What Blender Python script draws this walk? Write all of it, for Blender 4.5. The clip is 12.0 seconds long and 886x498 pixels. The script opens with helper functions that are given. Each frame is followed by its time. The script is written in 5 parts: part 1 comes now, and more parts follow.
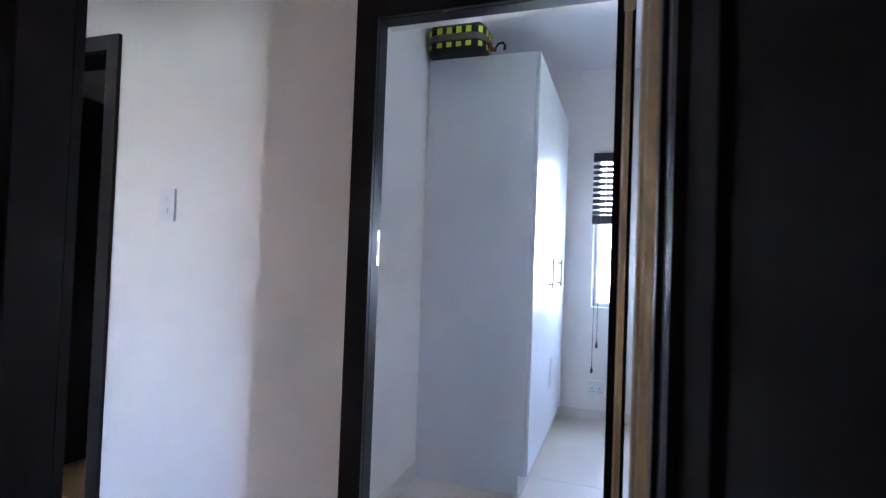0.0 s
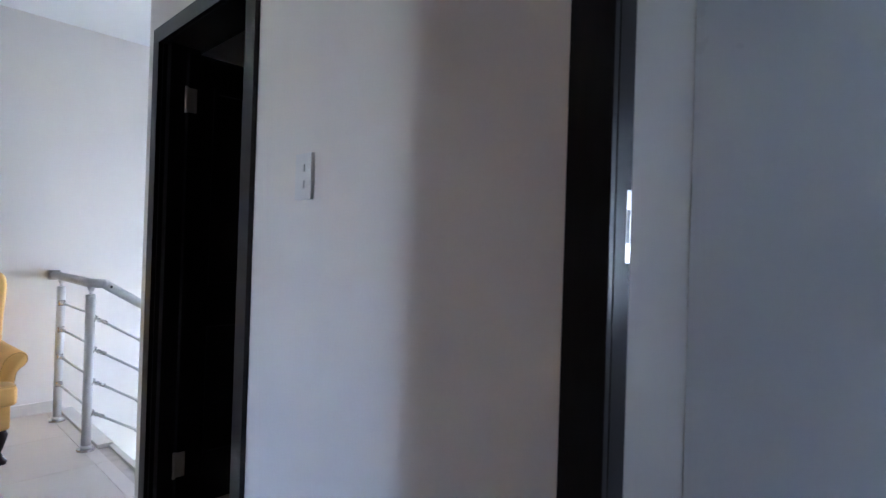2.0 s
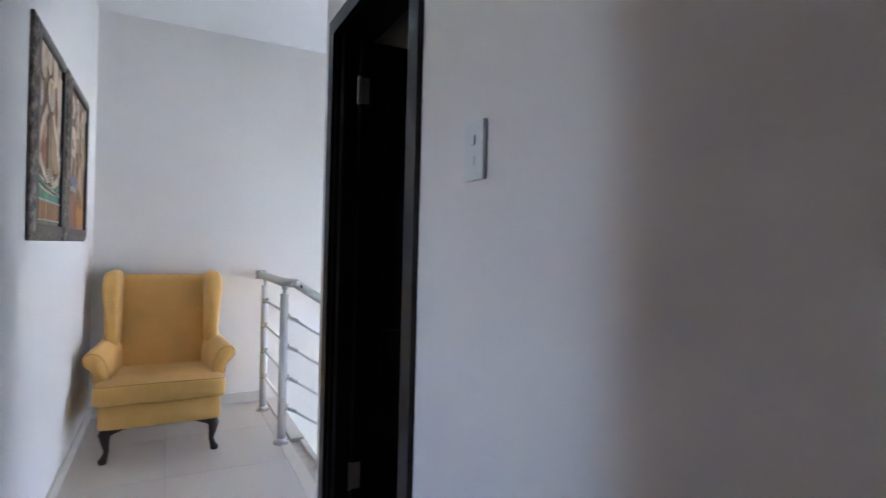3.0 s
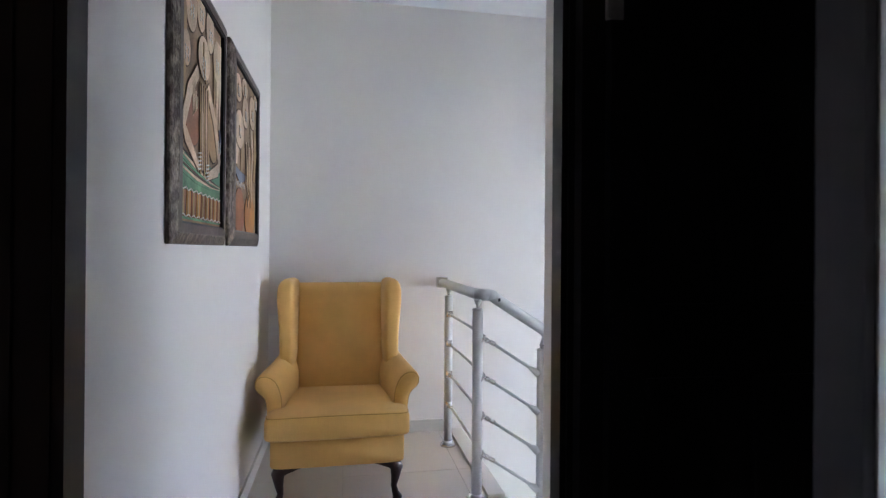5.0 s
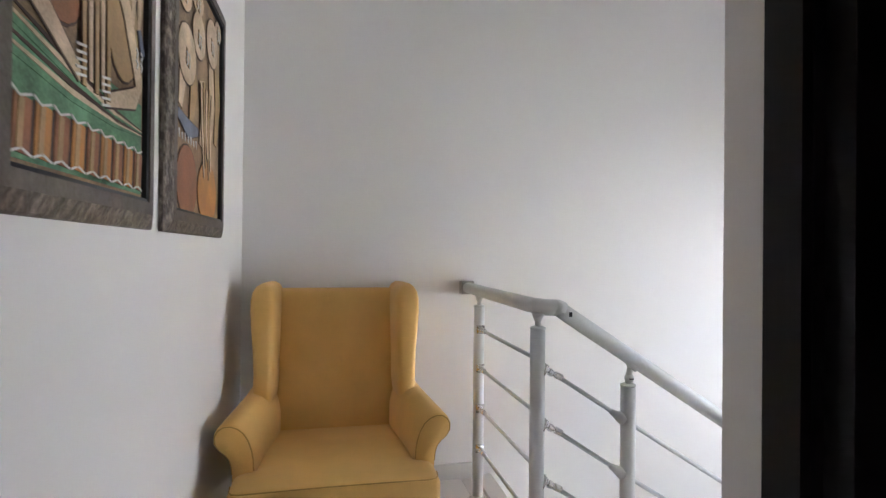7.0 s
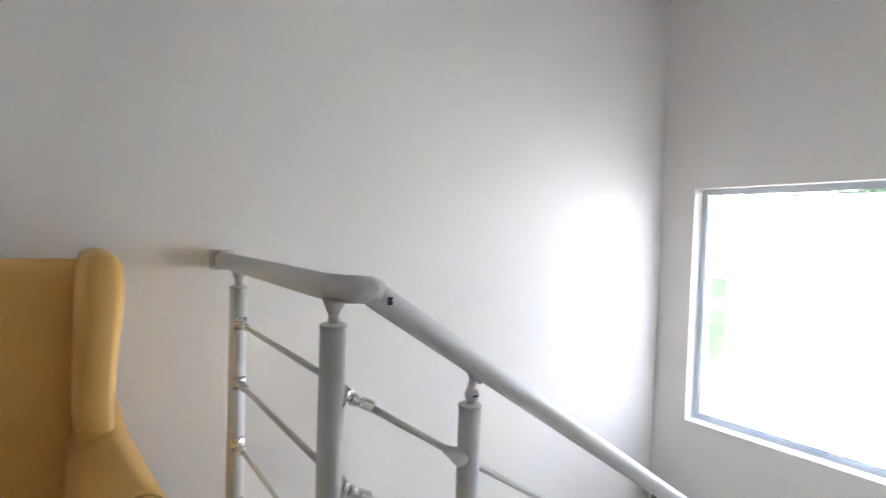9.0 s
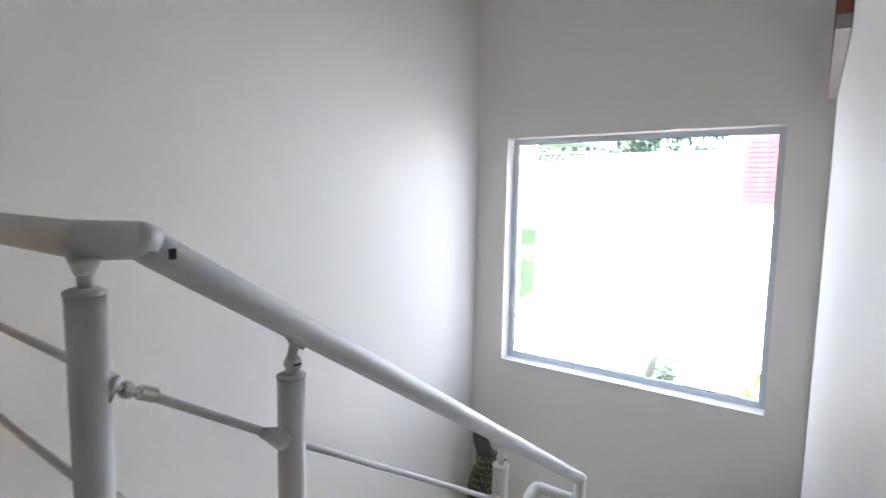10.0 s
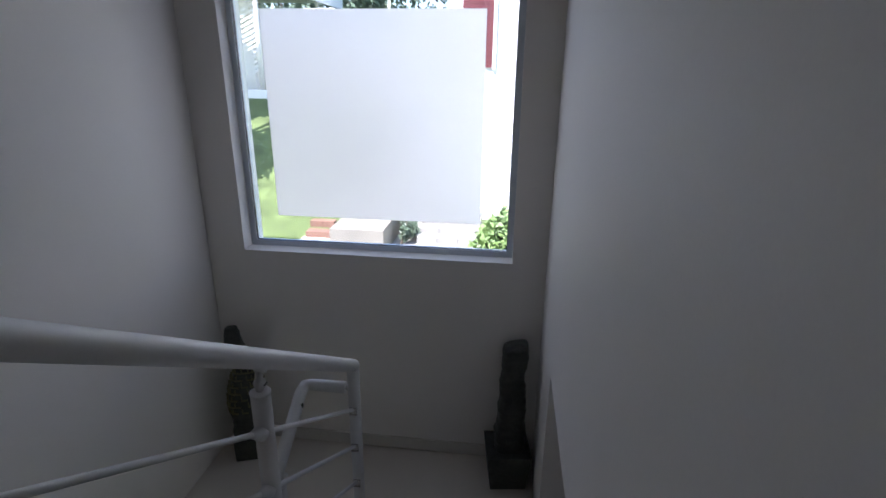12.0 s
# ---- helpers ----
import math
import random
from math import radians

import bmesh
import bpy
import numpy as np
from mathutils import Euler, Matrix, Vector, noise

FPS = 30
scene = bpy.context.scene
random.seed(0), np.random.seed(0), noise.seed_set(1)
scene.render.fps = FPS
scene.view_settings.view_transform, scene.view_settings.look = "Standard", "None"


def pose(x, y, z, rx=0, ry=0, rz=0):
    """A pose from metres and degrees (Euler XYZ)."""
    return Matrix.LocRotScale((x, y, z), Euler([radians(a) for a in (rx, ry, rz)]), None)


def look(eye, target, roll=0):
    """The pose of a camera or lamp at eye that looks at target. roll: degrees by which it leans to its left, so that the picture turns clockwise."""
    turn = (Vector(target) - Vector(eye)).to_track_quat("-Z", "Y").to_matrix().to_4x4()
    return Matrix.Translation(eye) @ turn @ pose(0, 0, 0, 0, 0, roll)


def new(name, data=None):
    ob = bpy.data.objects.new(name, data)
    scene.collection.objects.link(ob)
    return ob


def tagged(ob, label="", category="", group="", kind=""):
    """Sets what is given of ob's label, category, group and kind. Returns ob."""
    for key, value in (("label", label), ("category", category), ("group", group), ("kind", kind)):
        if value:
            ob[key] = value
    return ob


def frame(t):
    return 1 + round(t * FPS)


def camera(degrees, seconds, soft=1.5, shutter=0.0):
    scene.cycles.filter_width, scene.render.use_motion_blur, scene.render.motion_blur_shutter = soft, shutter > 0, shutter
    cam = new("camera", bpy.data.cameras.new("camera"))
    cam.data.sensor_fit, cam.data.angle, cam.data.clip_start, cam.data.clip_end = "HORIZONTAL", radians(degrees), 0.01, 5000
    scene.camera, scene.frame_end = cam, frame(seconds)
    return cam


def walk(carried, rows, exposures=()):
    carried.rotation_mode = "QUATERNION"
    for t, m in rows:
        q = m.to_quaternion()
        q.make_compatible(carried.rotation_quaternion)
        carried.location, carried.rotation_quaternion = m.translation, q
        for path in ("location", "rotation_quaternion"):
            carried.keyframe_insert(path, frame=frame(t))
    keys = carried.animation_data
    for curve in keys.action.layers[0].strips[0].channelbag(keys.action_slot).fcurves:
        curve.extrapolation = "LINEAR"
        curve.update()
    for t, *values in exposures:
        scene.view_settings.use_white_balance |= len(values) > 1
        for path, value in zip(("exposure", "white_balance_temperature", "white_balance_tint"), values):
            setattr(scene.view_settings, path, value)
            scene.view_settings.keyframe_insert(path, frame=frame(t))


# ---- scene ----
cam = camera(80.3, 12.0, soft=1.25, shutter=0.3)
PATH = [
    (0, (0.278, 0.112, 1.217), (-0.372, 2.003, 1.261), 2.1),
    (0.5, (0.184, 0.345, 1.216), (-0.589, 2.19, 1.252), 2.1),
    (1, (0.061, 0.575, 1.202), (-0.915, 2.321, 1.231), 2.0),
    (1.5, (-0.052, 0.747, 1.187), (-1.215, 2.374, 1.214), 1.9),
    (2, (-0.188, 0.958, 1.2), (-1.543, 2.43, 1.211), 1.8),
    (2.5, (-0.32, 1.097, 1.191), (-1.867, 2.364, 1.197), 1.5),
    (3, (-0.493, 1.187, 1.179), (-2.264, 2.117, 1.181), 1.4),
    (3.5, (-0.672, 1.219, 1.176), (-2.539, 1.936, 1.179), 1.5),
    (3.7, (-0.74, 1.226, 1.178), (-2.63, 1.879, 1.183), 1.7),
    (5.3, (-1.453, 1.185, 1.164), (-3.423, 1.532, 1.162), 0.4),
    (5.5, (-1.526, 1.174, 1.166), (-3.497, 1.516, 1.162), 0.5),
    (6, (-1.704, 1.159, 1.157), (-3.674, 1.506, 1.162), 0.5),
    (6.5, (-1.907, 1.149, 1.163), (-3.873, 1.518, 1.169), 0.6),
    (6.7, (-1.987, 1.14, 1.153), (-3.949, 1.528, 1.162), 0.5),
    (8.3, (-2.583, 1.352, 1.08), (-4.451, 2.065, 1.063), 1.9),
    (8.5, (-2.667, 1.374, 1.074), (-4.492, 2.191, 1.05), 1.8),
    (9, (-2.794, 1.417, 1.067), (-4.43, 2.565, 1.008), 1.9),
    (9.5, (-2.863, 1.449, 1.055), (-4.253, 2.884, 0.958), 1.6),
    (10, (-2.929, 1.526, 1.024), (-4.074, 3.154, 0.824), 1.1),
    (10.5, (-2.998, 1.642, 1.014), (-3.93, 3.387, 0.719), 1.0),
    (11, (-3.043, 1.744, 0.988), (-3.75, 3.57, 0.58), 1.0),
    (11.5, (-3.084, 1.823, 0.969), (-3.527, 3.705, 0.457), 0.8),
    (12, (-3.098, 1.884, 0.948), (-3.329, 3.759, 0.292), 0.6),
]
EXPOSURES = [(0, 5.8, 5400, 26), (1, 5.5, 5350, 25), (2, 4.95, 5350, 24), (2.5, 4.85, 5350, 24), (3, 4.8, 5450, 24), (3.5, 4.75, 5400, 24), (5.5, 4.55, 5800, 24), (6.5, 4.5, 6100, 25),
             (8.5, 4.5, 6050, 23), (9, 4.45, 6100, 23), (9.5, 4.3, 6050, 23), (10, 4.05, 6000, 23), (10.5, 3.5, 5900, 24), (11, 2.85, 5850, 25), (11.5, 2.35, 5800, 25), (12, 1.75, 5800, 25)]
walk(cam, [(t, look(eye, target, roll)) for t, eye, target, roll in PATH], EXPOSURES)

# ---- world and large lights ----
world = bpy.data.worlds.new("sky")
scene.world = world
world.use_nodes = True
wn = world.node_tree.nodes
sky = wn.new("ShaderNodeTexSky")
sky.sky_type = 'NISHITA'
sky.sun_disc = False
sky.sun_elevation = radians(58)
sky.sun_rotation = radians(217)
world.node_tree.links.new(sky.outputs[0], wn["Background"].inputs[0])
wn["Background"].inputs[1].default_value = 0.15

sun = new("sun", bpy.data.lights.new("sun", 'SUN'))
sun.data.energy = 5.0
sun.data.angle = radians(0.5)
sun.data.color = (1.0, 0.95, 0.87)
SUN_AT = Vector((-math.cos(radians(58)) * 0.6, -math.cos(radians(58)) * 0.8, math.sin(radians(58))))
sun.matrix_world = look(SUN_AT * 30, (0, 0, 0))


def opening_lamp(x, y, z, target, w, h, power, color):
    """Daylight standing in a window's opening; one call is added warm fill."""
    lamp = new("window_daylight", bpy.data.lights.new("window_daylight", 'AREA'))
    lamp.data.shape = 'RECTANGLE'
    lamp.data.size, lamp.data.size_y = w, h
    lamp.data.energy = power
    lamp.data.color = color
    lamp.matrix_world = look((x, y, z), target)
    return lamp


opening_lamp(-2.95, -3.62, 1.5, (-2.95, 0, 1.5), 0.55, 1.2, 0.62, (0.70, 0.855, 1.0))
# added warm fill for the hall's shaded wall; its opening is made up too
opening_lamp(1.925, -4.52, 1.4, (1.925, 0, 1.4), 0.32, 0.6, 0.32, (1.0, 0.58, 0.27))
opening_lamp(0.372, 4.69, 1.49, (0.372, 0, 1.49), 0.64, 1.2, 0.64, (0.71, 0.86, 1.0))
# the stair window: blue skylight falling in from above, warm light thrown up by the sunlit ground
for k in range(4):
    opening_lamp(-3.756, 4.40, 0.215 + k * 0.32, (-3.756, 3.40, 0.215 + k * 0.32 - 0.32), 1.32, 0.32, 0.10, (0.66, 0.83, 1.0))
opening_lamp(-3.756, 4.39, 0.70, (-3.756, 3.39, 0.80), 1.32, 1.25, 0.11, (1.0, 0.90, 0.78))
opening_lamp(-3.7635, 4.459, 0.694, (-3.7635, 0, 0.694), 1.073, 1.004, 1.10, (1.0, 0.975, 0.94))

# ---- materials ----


def material(name, color, rough=0.5, metal=0.0, var=0.06, scale=6.0, fine=90.0, bump=0.05, stretch=(1, 1, 1), rough_var=0.08,
             coat=0.0, sheen=0.0, tint=None, spec=0.5, by_object=0.0, bump_dist=0.004):
    """A procedural surface: colour varied at a large and a fine scale, with fine relief."""
    m = bpy.data.materials.new(name)
    m.use_nodes = True
    n, l = m.node_tree.nodes, m.node_tree.links
    b = n["Principled BSDF"]
    mp = n.new("ShaderNodeMapping")
    mp.inputs["Scale"].default_value = stretch
    geo = n.new("ShaderNodeNewGeometry")
    l.new(geo.outputs["Position"], mp.inputs["Vector"])
    big = n.new("ShaderNodeTexNoise")
    big.inputs["Scale"].default_value = scale
    big.inputs["Detail"].default_value = 5
    small = n.new("ShaderNodeTexNoise")
    small.inputs["Scale"].default_value = fine
    small.inputs["Detail"].default_value = 4
    for t in (big, small):
        l.new(mp.outputs[0], t.inputs["Vector"])
    mix = n.new("ShaderNodeMath")
    mix.operation = 'MULTIPLY_ADD'
    l.new(small.outputs[0], mix.inputs[0])
    mix.inputs[1].default_value = 0.5
    l.new(big.outputs[0], mix.inputs[2])
    ramp = n.new("ShaderNodeValToRGB")
    ramp.color_ramp.elements[0].position = 0.45
    ramp.color_ramp.elements[1].position = 1.05
    dark = [c * (1 - var) for c in color]
    light = [min(1, c * (1 + var)) for c in (tint or color)]
    ramp.color_ramp.elements[0].color = (*dark, 1)
    ramp.color_ramp.elements[1].color = (*light, 1)
    l.new(mix.outputs[0], ramp.inputs[0])
    out = ramp.outputs[0]
    if by_object:
        info = n.new("ShaderNodeObjectInfo")
        hsv = n.new("ShaderNodeHueSaturation")
        rng = n.new("ShaderNodeMapRange")
        rng.inputs["To Min"].default_value = 1 - by_object
        rng.inputs["To Max"].default_value = 1 + by_object
        l.new(info.outputs["Random"], rng.inputs["Value"])
        l.new(rng.outputs[0], hsv.inputs["Value"])
        l.new(out, hsv.inputs["Color"])
        out = hsv.outputs[0]
    l.new(out, b.inputs["Base Color"])
    rr = n.new("ShaderNodeMapRange")
    rr.inputs["To Min"].default_value = max(0.02, rough - rough_var)
    rr.inputs["To Max"].default_value = min(1, rough + rough_var)
    l.new(big.outputs[0], rr.inputs["Value"])
    l.new(rr.outputs[0], b.inputs["Roughness"])
    b.inputs["Metallic"].default_value = metal
    b.inputs["Specular IOR Level"].default_value = spec
    b.inputs["Coat Weight"].default_value = coat
    b.inputs["Sheen Weight"].default_value = sheen
    if bump:
        bp = n.new("ShaderNodeBump")
        bp.inputs["Strength"].default_value = bump
        bp.inputs["Distance"].default_value = bump_dist
        l.new(small.outputs[0], bp.inputs["Height"])
        l.new(bp.outputs[0], b.inputs["Normal"])
    return m


PAINT = material("wall_paint", (0.86, 0.82, 0.77), 0.62, var=0.025, scale=1.3, fine=160, bump=0.06, bump_dist=0.002)
# colour of unseen walls, set tan to warm the light they bounce
BOUNCETAN = material("warm_bounce_tan", (0.27, 0.155, 0.09), 0.65, var=0.04, scale=1.3, fine=160, bump=0.06, bump_dist=0.002)
CEIL = material("ceiling_paint", (0.87, 0.87, 0.86), 0.8, var=0.02, scale=1.5, fine=120, bump=0.06, bump_dist=0.002)
WENGE = material("dark_stained_wood", (0.0085, 0.006, 0.006), 0.36, var=0.25, scale=5, fine=40, bump=0.05, stretch=(6, 6, 0.5),
                 rough_var=0.05, spec=0.22, bump_dist=0.002)
TILE = material("cream_floor_tile", (0.70, 0.64, 0.56), 0.30, var=0.025, scale=2, fine=60, bump=0.02, by_object=0.015, rough_var=0.02)
GROUT = material("tile_grout", (0.60, 0.545, 0.47), 0.9, var=0.15, scale=20, fine=200, bump=0.3)
SKIRT = material("cream_skirting_tile", (0.70, 0.66, 0.59), 0.35, var=0.04, scale=4, fine=60, bump=0.03)
WARMFLOOR = material("tan_floor_tile", (0.50, 0.33, 0.17), 0.4, var=0.12, scale=4, fine=40, bump=0.05)
MUSTARD = material("mustard_upholstery", (0.80, 0.455, 0.115), 0.55, var=0.07, scale=5, fine=420, bump=0.18, sheen=0.1,
                   tint=(0.85, 0.51, 0.145), bump_dist=0.001)
PIPING = material("mustard_piping", (0.56, 0.31, 0.08), 0.85, var=0.1, scale=30, fine=400, bump=0.3)
CHAIRWOOD = material("dark_mahogany", (0.030, 0.011, 0.008), 0.3, var=0.3, scale=8, fine=60, bump=0.05, coat=0.3)
SILVER = material("silver_painted_metal", (0.66, 0.65, 0.635), 0.52, metal=0.15, var=0.04, scale=8, fine=300, bump=0.03)
CHROME = material("brushed_steel", (0.66, 0.65, 0.63), 0.25, metal=1.0, var=0.05, scale=20, fine=200, bump=0.02)
STEELPAINT = material("hinge_steel", (0.30, 0.27, 0.24), 0.4, metal=0.9, var=0.15, scale=30, fine=200, bump=0.03)
GOLD = material("gilded_frame", (0.52, 0.37, 0.18), 0.38, metal=0.3, var=0.22, scale=14, fine=120, bump=0.2, stretch=(1, 1, 0.4))
PLASTIC = material("white_plastic", (0.80, 0.80, 0.79), 0.35, var=0.01, scale=20, fine=200, bump=0.0)
DARKPLASTIC = material("black_plastic", (0.02, 0.02, 0.02), 0.4, var=0.1, scale=20, fine=200, bump=0.0)
LAMINATE = material("white_laminate", (0.74, 0.76, 0.78), 0.3, var=0.015, scale=2, fine=60, bump=0.03)
ALU = material("grey_aluminium", (0.62, 0.66, 0.70), 0.4, metal=0.2, var=0.04, scale=10, fine=150, bump=0.02)
BLINDWOOD = material("dark_blind_wood", (0.05, 0.042, 0.045), 0.4, var=0.25, scale=6, fine=90, bump=0.05, stretch=(0.6, 6, 6))
PEWTER = material("mottled_silver_leaf", (0.13, 0.095, 0.068), 0.40, metal=0.15, var=0.35, scale=60, fine=190, bump=0.6,
                  tint=(0.27, 0.225, 0.175), stretch=(1, 1, 0.45))
ramp = PEWTER.node_tree.nodes["Color Ramp"].color_ramp
ramp.elements[0].position, ramp.elements[1].position = 0.68, 1.02
PALEFRAME = material("pale_silver_frame", (0.40, 0.34, 0.31), 0.4, metal=0.2, var=0.15, scale=20, fine=120, bump=0.1)
PALEMOUNT = material("pale_picture_mount", (0.52, 0.53, 0.47), 0.5, var=0.12, scale=7, fine=80, bump=0.05)
FRAMEBROWN = material("brown_frame_lacquer", (0.098, 0.067, 0.046), 0.45, var=0.35, scale=20, fine=120, bump=0.25, tint=(0.12, 0.095, 0.075))
CANVAS = material("painted_canvas_tan", (0.13, 0.075, 0.04), 0.6, var=0.5, scale=9, fine=200, bump=0.2, tint=(0.30, 0.19, 0.10))
P_SKIN = material("paint_light_tan", (0.52, 0.36, 0.22), 0.6, var=0.3, scale=12, fine=150, bump=0.2, tint=(0.66, 0.50, 0.34))
P_BROWN = material("paint_dark_brown", (0.075, 0.038, 0.022), 0.6, var=0.3, scale=12, fine=150, bump=0.2)
P_RUST = material("paint_rust", (0.28, 0.11, 0.05), 0.6, var=0.4, scale=12, fine=150, bump=0.2)
P_GREEN = material("paint_green", (0.05, 0.14, 0.07), 0.6, var=0.5, scale=14, fine=150, bump=0.2, tint=(0.12, 0.26, 0.14))
P_ORANGE = material("paint_orange", (0.46, 0.20, 0.05), 0.6, var=0.3, scale=14, fine=150, bump=0.2)
P_BLUE = material("paint_slate_blue", (0.16, 0.18, 0.24), 0.6, var=0.3, scale=14, fine=150, bump=0.2)
P_OCHRE = material("paint_ochre", (0.40, 0.255, 0.12), 0.6, var=0.3, scale=14, fine=150, bump=0.2)
P_WHITE = material("paint_white", (0.66, 0.64, 0.60), 0.6, var=0.1, scale=14, fine=150, bump=0.2)
STONE = material("dark_carved_stone", (0.030, 0.032, 0.028), 0.45, var=0.5, scale=9, fine=60, bump=0.6, tint=(0.055, 0.058, 0.045))
STONELINE = material("worn_carving_lines", (0.20, 0.185, 0.09), 0.6, var=0.3, scale=20, fine=90, bump=0.3)
BAGDARK = material("black_canvas_bag", (0.022, 0.022, 0.024), 0.8, var=0.2, scale=20, fine=300, bump=0.4)
BAGGREY = material("grey_bag_strap", (0.12, 0.10, 0.095), 0.8, var=0.2, scale=20, fine=300, bump=0.4)
BAGLIME = material("lime_check_fabric", (0.52, 0.60, 0.04), 0.75, var=0.1, scale=20, fine=300, bump=0.3)
GRASS = material("lawn", (0.085, 0.12, 0.035), 0.9, var=0.35, scale=2.5, fine=40, bump=0.8, tint=(0.125, 0.165, 0.055), bump_dist=0.05)
GRASSBLADE = material("grass_blades", (0.09, 0.145, 0.03), 0.7, var=0.4, scale=3, fine=30, bump=0.0, tint=(0.135, 0.19, 0.05))
LEAF = material("leaves", (0.06, 0.095, 0.05), 0.5, var=0.4, scale=2, fine=20, bump=0.0, tint=(0.105, 0.145, 0.085))
LEAFLIGHT = material("light_shrub_leaves", (0.115, 0.19, 0.045), 0.5, var=0.35, scale=5, fine=40, bump=0.0, tint=(0.18, 0.27, 0.08))
BARK = material("bark", (0.10, 0.075, 0.055), 0.9, var=0.35, scale=6, fine=40, bump=0.8, stretch=(3, 3, 0.6))
WHITEWALL = material("white_plaster", (0.78, 0.77, 0.74), 0.8, var=0.04, scale=1, fine=60, bump=0.3)
REDPAINT = material("red_painted_wood", (0.14, 0.035, 0.037), 0.45, var=0.12, scale=5, fine=60, bump=0.1)
CONCRETE = material("concrete_paving", (0.31, 0.29, 0.255), 0.85, var=0.12, scale=2.5, fine=60, bump=0.3, by_object=0.06)
BEIGESTONE = material("beige_render", (0.25, 0.225, 0.185), 0.85, var=0.12, scale=3, fine=60, bump=0.3)
BRICK = material("brick_step", (0.21, 0.115, 0.08), 0.85, var=0.2, scale=8, fine=80, bump=0.4, by_object=0.1)
ROOFGREY = material("grey_roof_sheet", (0.33, 0.35, 0.38), 0.6, var=0.08, scale=2, fine=40, bump=0.1)
# dark stain copied darker and duller: the leaves' shade is in the colour
DIMLEAFWOOD = material("dimmed_dark_door_wood", (0.006, 0.0045, 0.0045), 0.65, var=0.25, scale=5, fine=40, bump=0.04, stretch=(6, 6, 0.5), spec=0.12, bump_dist=0.002)
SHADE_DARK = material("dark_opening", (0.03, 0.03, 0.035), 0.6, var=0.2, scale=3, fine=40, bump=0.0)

MIRROR = bpy.data.materials.new("mirror_silver")
MIRROR.use_nodes = True
mb = MIRROR.node_tree.nodes["Principled BSDF"]
mb.inputs["Base Color"].default_value = (0.86, 0.89, 0.88, 1)
mb.inputs["Metallic"].default_value = 1
mb.inputs["Roughness"].default_value = 0.02

GLASS = bpy.data.materials.new("window_glass")
GLASS.use_nodes = True
gn, gl = GLASS.node_tree.nodes, GLASS.node_tree.links
gn.remove(gn["Principled BSDF"])
g_tr, g_gl, g_mx, g_fr = (gn.new("ShaderNodeBsdfTransparent"), gn.new("ShaderNodeBsdfGlossy"), gn.new("ShaderNodeMixShader"),
                          gn.new("ShaderNodeFresnel"))
g_tr.inputs[0].default_value = (0.94, 0.97, 0.96, 1)
g_gl.inputs["Roughness"].default_value = 0.01
gl.new(g_fr.outputs[0], g_mx.inputs[0])
gl.new(g_tr.outputs[0], g_mx.inputs[1])
gl.new(g_gl.outputs[0], g_mx.inputs[2])
gl.new(g_mx.outputs[0], gn["Material Output"].inputs[0])

FILM = bpy.data.materials.new("frosted_film")
FILM.use_nodes = True
fn, fl = FILM.node_tree.nodes, FILM.node_tree.links
fn.remove(fn["Principled BSDF"])
f_t, f_d, f_m, f_n, f_r = (fn.new("ShaderNodeBsdfTranslucent"), fn.new("ShaderNodeBsdfDiffuse"), fn.new("ShaderNodeMixShader"),
                           fn.new("ShaderNodeTexNoise"), fn.new("ShaderNodeValToRGB"))
f_n.inputs["Scale"].default_value = 3
f_r.color_ramp.elements[0].color = (0.80, 0.82, 0.825, 1)
f_r.color_ramp.elements[1].color = (0.87, 0.885, 0.89, 1)
fl.new(f_n.outputs[0], f_r.inputs[0])
fl.new(f_r.outputs[0], f_t.inputs[0])
f_d.inputs[0].default_value = (0.85, 0.87, 0.88, 1)
f_m.inputs[0].default_value = 0.25
f_f, f_s = fn.new("ShaderNodeBsdfRefraction"), fn.new("ShaderNodeMixShader")
f_f.inputs["Roughness"].default_value = 0.55
f_f.inputs["IOR"].default_value = 1.35
fl.new(f_r.outputs[0], f_f.inputs["Color"])
f_s.inputs[0].default_value = 0.72
fl.new(f_t.outputs[0], f_s.inputs[1])
fl.new(f_f.outputs[0], f_s.inputs[2])
fl.new(f_s.outputs[0], f_m.inputs[1])
fl.new(f_d.outputs[0], f_m.inputs[2])
fl.new(f_m.outputs[0], fn["Material Output"].inputs[0])

# ---- mesh helpers ----


ROUND_PARTS = ("post", "handrail", "bar", "end_post", "elbow_joint", "neck", "collar", "stub", "flange", "clamp")


def link(name, bm, mat, parent=None, label="", smooth=False, bevel=0.0, segments=2):
    """One mesh object from a bmesh, under a thing or at top level."""
    if bevel:
        edges = [e for e in bm.edges if len(e.link_faces) == 2 and e.calc_face_angle(0) > 0.6]
        bmesh.ops.bevel(bm, geom=edges, offset=bevel, segments=segments, profile=0.6, affect='EDGES', clamp_overlap=True)
    bmesh.ops.recalc_face_normals(bm, faces=bm.faces)
    me = bpy.data.meshes.new(name)
    bm.to_mesh(me)
    bm.free()
    me.materials.append(mat)
    if smooth:
        me.shade_smooth()
    elif name in ROUND_PARTS:
        for f in me.polygons:
            f.use_smooth = len(f.vertices) == 4
    ob = new(name, me)
    if parent:
        ob.parent = parent
    if label:
        ob["label"] = label
    return ob


def part(name, bm, mat, parent, label="", **kw):
    return link(name, bm, mat, parent, label, **kw)


def empty(name, x=0.0, y=0.0, z=0.0):
    ob = new(name)
    ob.location = (x, y, z)
    return ob


